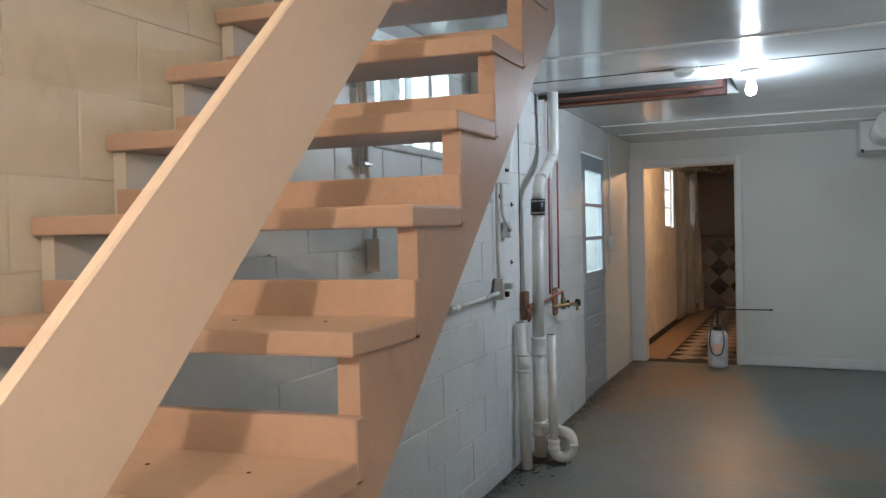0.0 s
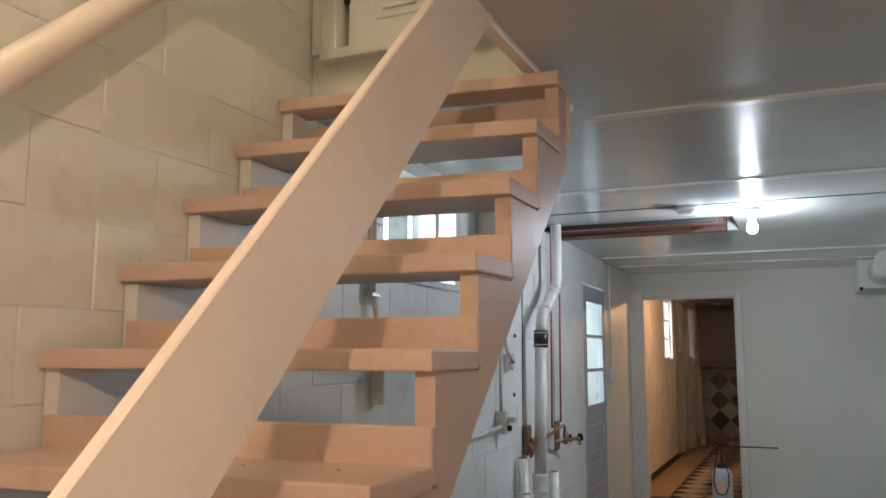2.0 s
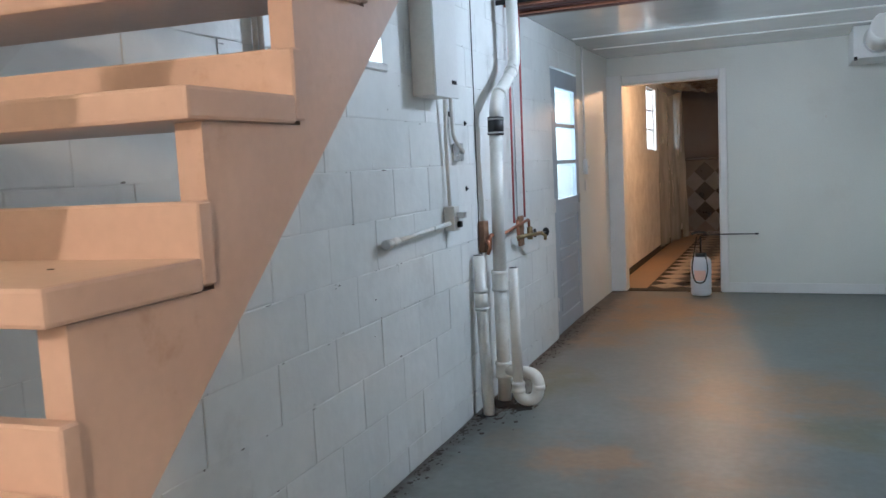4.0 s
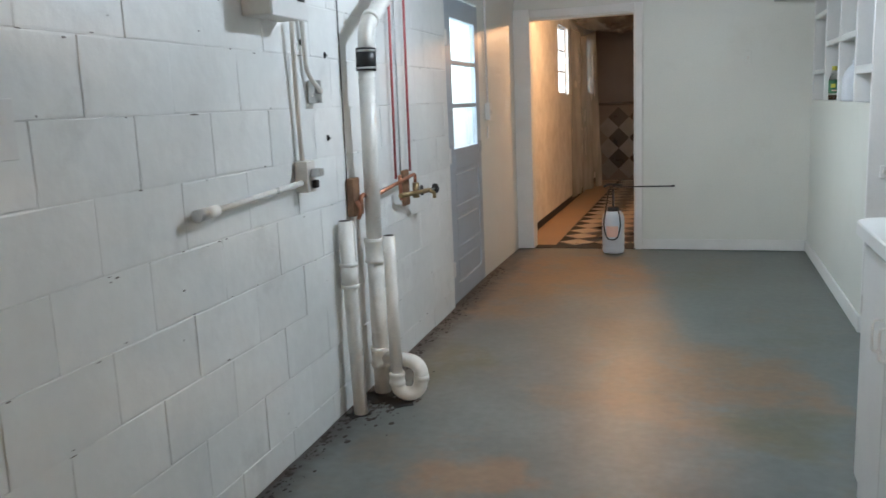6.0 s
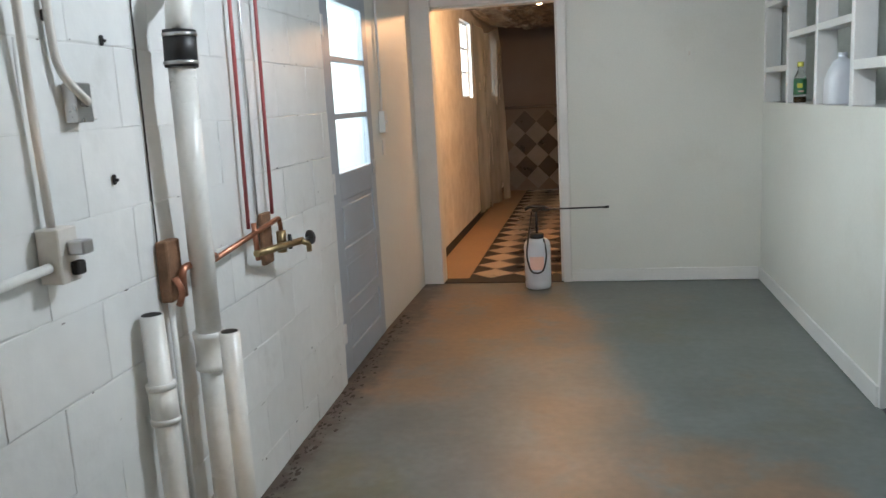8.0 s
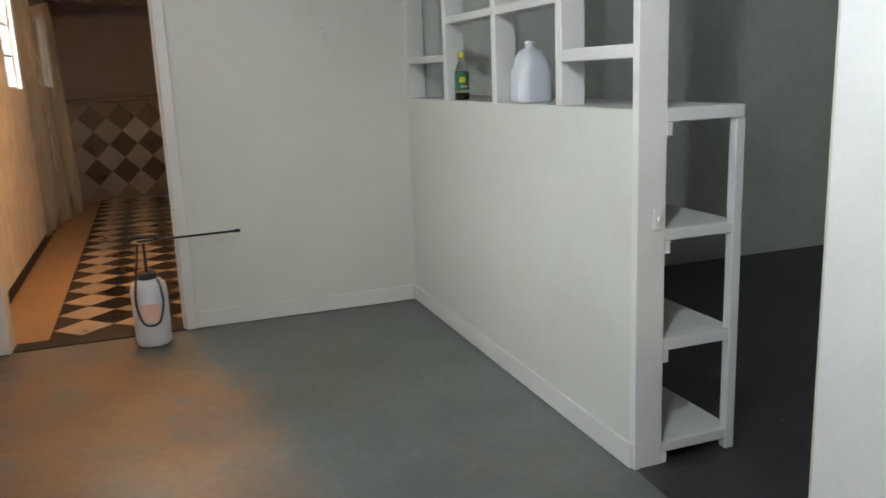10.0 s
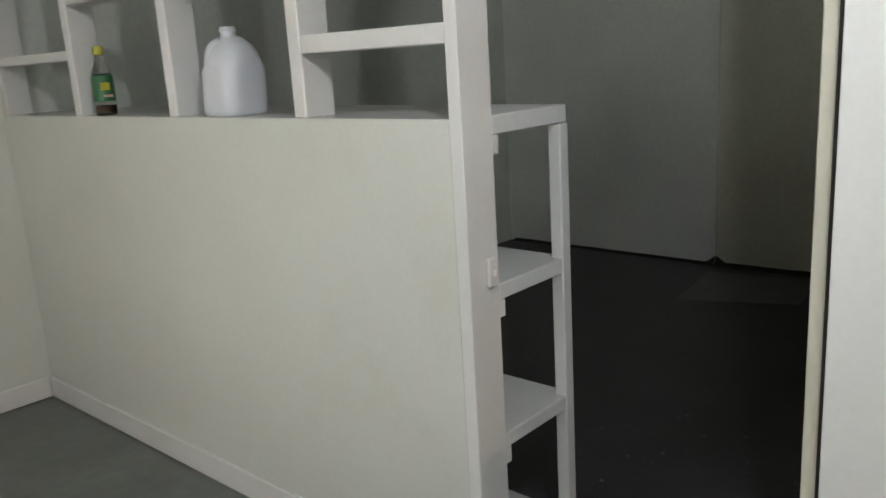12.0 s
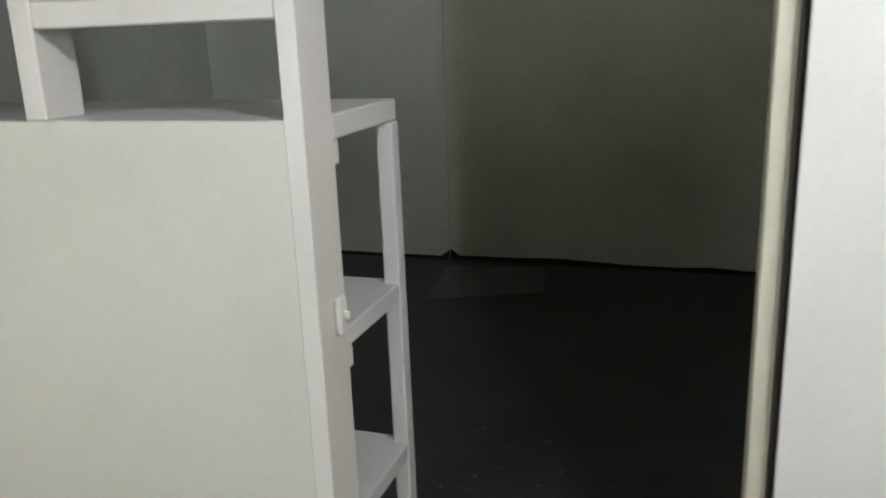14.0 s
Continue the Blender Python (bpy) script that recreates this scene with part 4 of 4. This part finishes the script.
# ---------------------------------------------------------------- sprayer in the doorway
def sprayer():
    x, y = -0.475, 9.73
    s = thing("pump_sprayer", (x, y, 0), "white plastic pump sprayer with orange print and black wand", "sprayer")
    tank = part("tank", lathe([(0.082, 0.0), (0.092, 0.012), (0.094, 0.05), (0.090, 0.06), (0.094, 0.07), (0.095, 0.30), (0.088, 0.335), (0.066, 0.358), (0.045, 0.366)], (x, y, 0.003), 28), JUG, s)
    part("print", prism([(x + 0.0955 * math.sin(a) * k, y - 0.0955 * math.cos(a) * k) for k, seq in ((1.012, range(-5, 6)), (0.99, range(5, -6, -1))) for a in (i * 0.11 for i in seq)], "z", 0.15, 0.245), ORANGE, tank, "faded orange print")
    part("collar", lathe([(0.046, 0.36), (0.050, 0.365), (0.050, 0.395), (0.040, 0.40)], (x, y, 0.003)), RUBBER, s, "black screw collar")
    part("pump_rod", tube([(x, y, 0.40), (x, y, 0.56)], 0.009, 10), RUBBER, s)
    part("pump_handle", tube(rounded([(x - 0.08, y, 0.575), (x - 0.05, y, 0.595), (x + 0.05, y, 0.595), (x + 0.08, y, 0.575)], 0.03), 0.012, 10), RUBBER, s, "black pump handle")
    part("wand", tube(rounded([(x - 0.03, y - 0.03, 0.575), (x + 0.15, y - 0.01, 0.575), (x + 0.49, y + 0.03, 0.572)], 0.03), 0.006, 8), RUBBER, s, "thin black spray wand")
    part("nozzle", tube([(x + 0.48, y + 0.03, 0.572), (x + 0.51, y + 0.03, 0.574)], 0.009, 8), RUBBER, s)
    part("hose", tube(rounded([(x + 0.05, y - 0.05, 0.37), (x + 0.075, y - 0.09, 0.25), (x + 0.04, y - 0.105, 0.13), (x - 0.04, y - 0.105, 0.13), (x - 0.075, y - 0.09, 0.25), (x - 0.03, y - 0.04, 0.56)], 0.06), 0.006, 8), RUBBER, s, "black hose loop")


sprayer()


# ---------------------------------------------------------------- hall fittings
def foil(y0, y1, z, sag, name="foil_insulation"):
    bm = bmesh.new()
    nx, ny = 46, 60
    g = []
    for i in range(nx + 1):
        row = []
        for j in range(ny + 1):
            x, y = -1.37 + 1.8 * i / nx, y0 + (y1 - y0) * j / ny
            h = z - sag * math.sin(math.pi * i / nx) ** 0.5 * math.sin(math.pi * j / ny) ** 0.5
            h += 0.05 * noise.noise((x * 5, y * 4, z)) + 0.022 * noise.noise((x * 17, y * 15, 3 + z))
            row.append(bm.verts.new((x, y, min(h, 2.415))))
        g.append(row)
    for i in range(nx):
        for j in range(ny):
            bm.faces.new((g[i][j], g[i + 1][j], g[i + 1][j + 1], g[i][j + 1])).smooth = (i + j) % 3 > 0
    return single(name, bm, FOIL, "crumpled foil-faced insulation sagging from the hall ceiling", "insulation")


single("floor_patch", prism([(3.72, 8.20), (3.95, 7.62), (4.42, 7.70), (4.33, 8.28)], "z", 0.004, 0.009), surface("grey_patch", (0.13, 0.13, 0.125), 0.5, vary=0.3, scale=6),
       "grey mortar patch on the black floor", "floor patch", "structure")
foil(10.4, 12.7, 2.36, 0.12)
foil(12.75, 14.9, 2.34, 0.17)


def plastic_sheet():
    bm = bmesh.new()
    g = []
    for i in range(31):
        row = []
        for j in range(41):
            u, v = i / 30, j / 40
            y = 13.3 + 1.30 * u + 0.2 * (1 - v) * u
            x = HX + 0.012 + 0.05 * min(u * 3, 1) * (1 + 0.5 * math.sin(u * 19 + 2 * v)) + 0.16 * u ** 4 * (1 - 0.5 * v) + 0.03 * noise.noise((u * 6, v * 4, 1))
            row.append(bm.verts.new((x, y, 0.05 + 2.2 * v - 0.1 * math.sin(u * 3.1) * v)))
        g.append(row)
    for i in range(30):
        for j in range(40):
            bm.faces.new((g[i][j], g[i + 1][j], g[i + 1][j + 1], g[i][j + 1])).smooth = True
    return single("plastic_sheet", bm, FILM, "cloudy plastic sheet hanging against the hall wall", "plastic sheet")


plastic_sheet()
single("wainscot_cap", shell((HX, 0.45, HE - 0.03, HE - 0.001, 1.20, 1.245), bevel=0.003), TILE_DARK, "black cap strip over the checkered wainscot", "trim", "structure")


def debris():
    """Flakes of old paint and dirt along the foot of the block wall."""
    rnd = random.Random(4)
    bm = bmesh.new()
    for i in range(800):
        y = rnd.uniform(4.2, 9.0)
        x = wall_x(y) + 0.012 + abs(rnd.gauss(0, 0.035))
        if rnd.random() < 0.25:
            x, y = -1.13 + rnd.gauss(0, 0.06), 5.95 + rnd.gauss(0, 0.14)
        if 8.6 < y and x < -1.34 or x < wall_x(y) + 0.008:
            continue
        r, h = 0.002 + 0.012 * rnd.random() ** 2.5, rnd.uniform(0.001, 0.005)
        n = rnd.randint(4, 6)
        turn = rnd.uniform(0, 6)
        ring = [bm.verts.new((x + r * rnd.uniform(0.6, 1.2) * math.cos(turn + 6.283 * k / n), y + 1.5 * r * math.sin(turn + 6.283 * k / n), 0.001)) for k in range(n)]
        tip = bm.verts.new((x, y, h))
        for k in range(n):
            bm.faces.new((ring[k], ring[(k + 1) % n], tip))
    single("floor_debris", bm, surface("dark_debris", (0.055, 0.045, 0.038), 0.8, vary=0.5, scale=40), "dark flakes of dirt along the wall foot", "debris", "stuff")
    for x, y, r in ((-1.19, 5.80, 0.045), (-1.17, 6.03, 0.075), (-1.05, 5.98, 0.06)):
        out = [(x + r * (1 + 0.3 * math.sin(3 * a + y * 9) + 0.15 * math.sin(7 * a)) * math.cos(a), y + 1.3 * r * (1 + 0.2 * math.cos(4 * a)) * math.sin(a)) for a in (2 * math.pi * k / 28 for k in range(28))]
        single("pipe_hole_dirt", prism(out, "z", 0.0005, 0.0035), DARK, "black dirt round the pipe foot on the floor", "stain", "structure")


def side_room_dirt():
    rnd = random.Random(9)
    bm = bmesh.new()
    for i in range(110):
        x, y, r = 1.5 + 2.8 * rnd.random() ** 1.3, rnd.uniform(6.5, 8.6), 0.002 + 0.010 * rnd.random() ** 2.5
        if rnd.random() < 0.35:
            x, y = 2.2 + rnd.gauss(0, 0.28), 7.5 + rnd.gauss(0, 0.22)
        ring = [bm.verts.new((x + r * rnd.uniform(0.5, 1.3) * math.cos(k), y + r * rnd.uniform(0.5, 1.3) * math.sin(k), 0.0045)) for k in (0, 1.2, 2.5, 3.7, 5.0)]
        tip = bm.verts.new((x, y, 0.008))
        for k in range(5):
            bm.faces.new((ring[k], ring[(k + 1) % 5], tip))
    single("plaster_crumbs", bm, surface("pale_crumbs", (0.20, 0.195, 0.19), 0.8, vary=0.3, scale=30), "pale plaster crumbs scattered on the black floor", "debris", "stuff")
    bm = bmesh.new()
    for y0, y1, x in ((3.1, 8.31, 4.507), (8.31, 9.85, 4.499)):
        n = int((y1 - y0) / 0.06)
        low, high = [], []
        for k in range(n + 1):
            y = y0 + (y1 - y0) * k / n
            h = 0.02 + 0.03 * max(0, noise.noise((y * 2.3, x, 1))) + (0.045 if abs(y - 8.31) < 0.02 else 0)
            low.append(bm.verts.new((x - 0.03 - 0.02 * noise.noise((y * 3, 2, x)), y, 0.0045)))
            high.append(bm.verts.new((x, y, h)))
        for k in range(n):
            bm.faces.new((low[k], low[k + 1], high[k + 1], high[k]))
    single("side_room_base", bm, DARK, "black tar edge where the floor meets the wall", "trim", "structure")


side_room_dirt()
for y, z in ((5.60, 1.60), (5.80, 1.22), (5.82, 1.56)):
    single("wall_anchor", joined(shell((wall_x(y) - 0.002, wall_x(y) + 0.006, y - 0.006, y + 0.006, z - 0.014, z + 0.012), bevel=0.003),
                                 tube([(wall_x(y), y, z), (wall_x(y) + 0.012, y + 0.002, z - 0.003)], 0.004, 8)), RUBBER,
           "small old metal anchor in the block wall", "wall anchor", group="wall anchors")
debris()


def wall_marks():
    """Small dark chips and pits in the paint of the block wall, mostly along its joints."""
    rnd = random.Random(21)
    bm = bmesh.new()
    for i in range(150):
        y = rnd.uniform(3.2, 7.6)
        z = -0.08 + 0.2035 * rnd.randint(1, 10) + rnd.gauss(0, 0.006) if rnd.random() < 0.75 else rnd.uniform(0.05, 2.1)
        if y > WIN[0] - 0.05 and y < WIN[1] + 0.05 and z > WIN[2] - 0.06:
            continue
        a, h = rnd.uniform(0.002, 0.013) * (2 if rnd.random() < 0.12 else 1), rnd.uniform(0.0012, 0.003)
        x = wall_x(y) - 0.0004
        ring = [bm.verts.new((x, y + a * math.cos(t) * rnd.uniform(0.6, 1.2), z + h * math.sin(t) * rnd.uniform(0.6, 1.4))) for t in (0.3, 1.3, 2.4, 3.5, 4.5, 5.6)]
        tip = bm.verts.new((x + 0.0008, y, z))
        for k in range(6):
            bm.faces.new((ring[k], ring[(k + 1) % 6], tip))
    single("paint_chips", bm, surface("bare_block_grey", (0.22, 0.21, 0.20), 0.8, vary=0.4, scale=60), "small grey chips in the paint along the block joints", "paint chips", "stuff")


wall_marks()
single("floor_crack", prism([(0.405, 4.95), (0.411, 4.95), (0.40, 4.72), (0.408, 4.45), (0.402, 4.2), (0.396, 4.45), (0.393, 4.72)], "z", 0.0004, 0.002), DARK, "thin dark crack in the painted floor", "crack", "structure")
run("wall_edge_crack", "dark open joint down the block wall", [(WX + 0.001, 5.97, 0.92), (WX + 0.001, 5.99, 2.28)], 0.0025, DARK, "crack")

# ---------------------------------------------------------------- tiles and blocks
def diamonds(parent, flat):
    """Square tiles laid on the diagonal, on the hall floor or on its end wall."""
    half, d = 0.165, 0.006
    made = {}
    for dark in (0, 1):
        h = half - 0.002
        if flat:
            bm = prism([(-h, 0), (0, -h), (h, 0), (0, h)], "z", 0.0, d)
        else:
            bm = prism([(-h, 0), (0, -h), (h, 0), (0, h)], "y", -d, 0.0)
        made[dark] = mesh("tile", bm, TILE_DARK if dark else TILE_LIGHT if flat else TILE_DIMMED)
    lo, hi = (FAR + 0.15, HE - 0.02) if flat else (0.02, 1.19)
    rows = int((hi - lo) / half) + 1
    for r in range(rows):
        for c in range(0 if flat else -2, 9):
            a = -1.03 + half + c * half
            if (r + c) % 2:
                continue
            b = lo + half + r * half
            if a + half > 0.44 or b + half > hi + 0.01:
                continue
            ob = new("tile", made[(c + (0 if flat else 0)) % 2])
            ob.location = (a, b, -0.001) if flat else (a, HE - 0.001, b)
            ob.parent = parent


diamonds(floor_hall, True)
diamonds(wall_hall_end, False)


def worn_block(w, h, rnd):
    """A block face under thick paint: a wavering rim that slopes down into the joint."""
    bm = bmesh.new()
    na, nb = 6, 3
    rim = [(-w / 2 + w * i / na, -h / 2) for i in range(na)] + [(w / 2, -h / 2 + h * i / nb) for i in range(nb)]
    rim += [(w / 2 - w * i / na, h / 2) for i in range(na)] + [(-w / 2, h / 2 - h * i / nb) for i in range(nb)]
    filled = [rnd.random() < p for p in (0.5, 0.45, 0.5, 0.45)]
    rings = [[], [], []]
    for i, (y, z) in enumerate(rim):
        side = 0 if i < na else 1 if i < na + nb else 2 if i < 2 * na + nb else 3
        slope = rnd.uniform(0.0025, 0.0065) * (1.5 if filled[side] else 1.0)
        sink = 0.0024 if filled[side] else rnd.uniform(0.0, 0.0013)
        for ring, (inset, x) in zip(rings, ((0.0012, -0.02), (0.0002 if filled[side] else 0.0013, sink), (slope, 0.0028))):
            ring.append(bm.verts.new((x, y - math.copysign(min(inset, abs(y)), y) * (abs(y) > w / 2 - 1e-6), z - math.copysign(min(inset, abs(z)), z) * (abs(z) > h / 2 - 1e-6))))
    for r0, r1 in zip(rings, rings[1:]):
        for i in range(len(rim)):
            k = (i + 1) % len(rim)
            bm.faces.new((r0[i], r0[k], r1[k], r1[i]))
    bm.faces.new(rings[2])
    bmesh.ops.recalc_face_normals(bm, faces=bm.faces[:])
    return bm


def blocks(parent, x, y_from, y_to, z_to, holes, phase, breaks=(), material=BLOCK):
    """Courses of painted blocks proud of the wall behind, cut at openings."""
    cache, rnd = {}, random.Random(12)
    pitch, course, low = 0.382, 0.2035, -0.080
    for n in range(0, 60):
        z0, z1 = low + course * (n - 1), low + course * n
        if z0 > z_to:
            break
        z0c, z1c = max(z0, 0.0), min(z1, z_to)
        if z1c - z0c < 0.02:
            continue
        off = phase if n % 2 == 0 else phase + pitch / 2
        cuts = {y_from, y_to, *breaks}
        k = math.floor((y_from - off) / pitch)
        while off + k * pitch < y_to:
            if off + k * pitch > y_from:
                cuts.add(off + k * pitch)
            k += 1
        spans = [(z0c, z1c)]
        for a, b, c, e in holes:
            if c < z1c and e > z0c:
                cuts.update((a, b))
        ys = sorted(cuts)
        for a, b in zip(ys, ys[1:]):
            if b - a < 0.025:
                continue
            zz0, zz1 = z0c, z1c
            skip = False
            for ha, hb, hc, he in holes:
                if a >= ha - 1e-6 and b <= hb + 1e-6 and hc < zz1 and he > zz0:
                    if hc > zz0 + 0.03:
                        zz1 = hc
                    elif he < zz1 - 0.03:
                        zz0 = he
                    else:
                        skip = True
            if skip:
                continue
            key = (round(b - a, 3), round(zz1 - zz0, 3), rnd.randrange(9))
            if key not in cache:
                cache[key] = mesh("block", worn_block(key[0], key[1], rnd), material)
            ob = new("block", cache[key])
            ob.location = (x - 0.006 + rnd.uniform(-0.0012, 0.0012), (a + b) / 2, (zz0 + zz1) / 2)
            ob.rotation_euler = (rnd.uniform(-0.003, 0.003), rnd.uniform(-0.005, 0.005), rnd.uniform(-0.003, 0.003))
            ob.parent = parent


blocks(wall_west, WX, 0.9, DOOR[1], 3.1, [WIN, DOOR], 3.965, (5.97,))
ASKEW += [wall_west] + [o for o in scene.objects if o.parent is None and o.name.split(".")[0] in (
    "door_1", "window_1", "wall_handrail", "red_water_pipe", "thin_wall_pipe", "grey_wire",
    "water_valves", "copper_elbow_box", "fuse_box", "outlet_box", "wall_conduit", "receptacle_box", "switch_box", "wall_edge_crack")]
blocks(wall_hall, HX, FAR + 0.12, 14.0, 2.42, [(a, b, 1.39, 2.2) for a, b in HWIN], 3.59, (), HALL_WALL)
for o in ASKEW:
    o.matrix_basis = SKEW @ o.matrix_basis
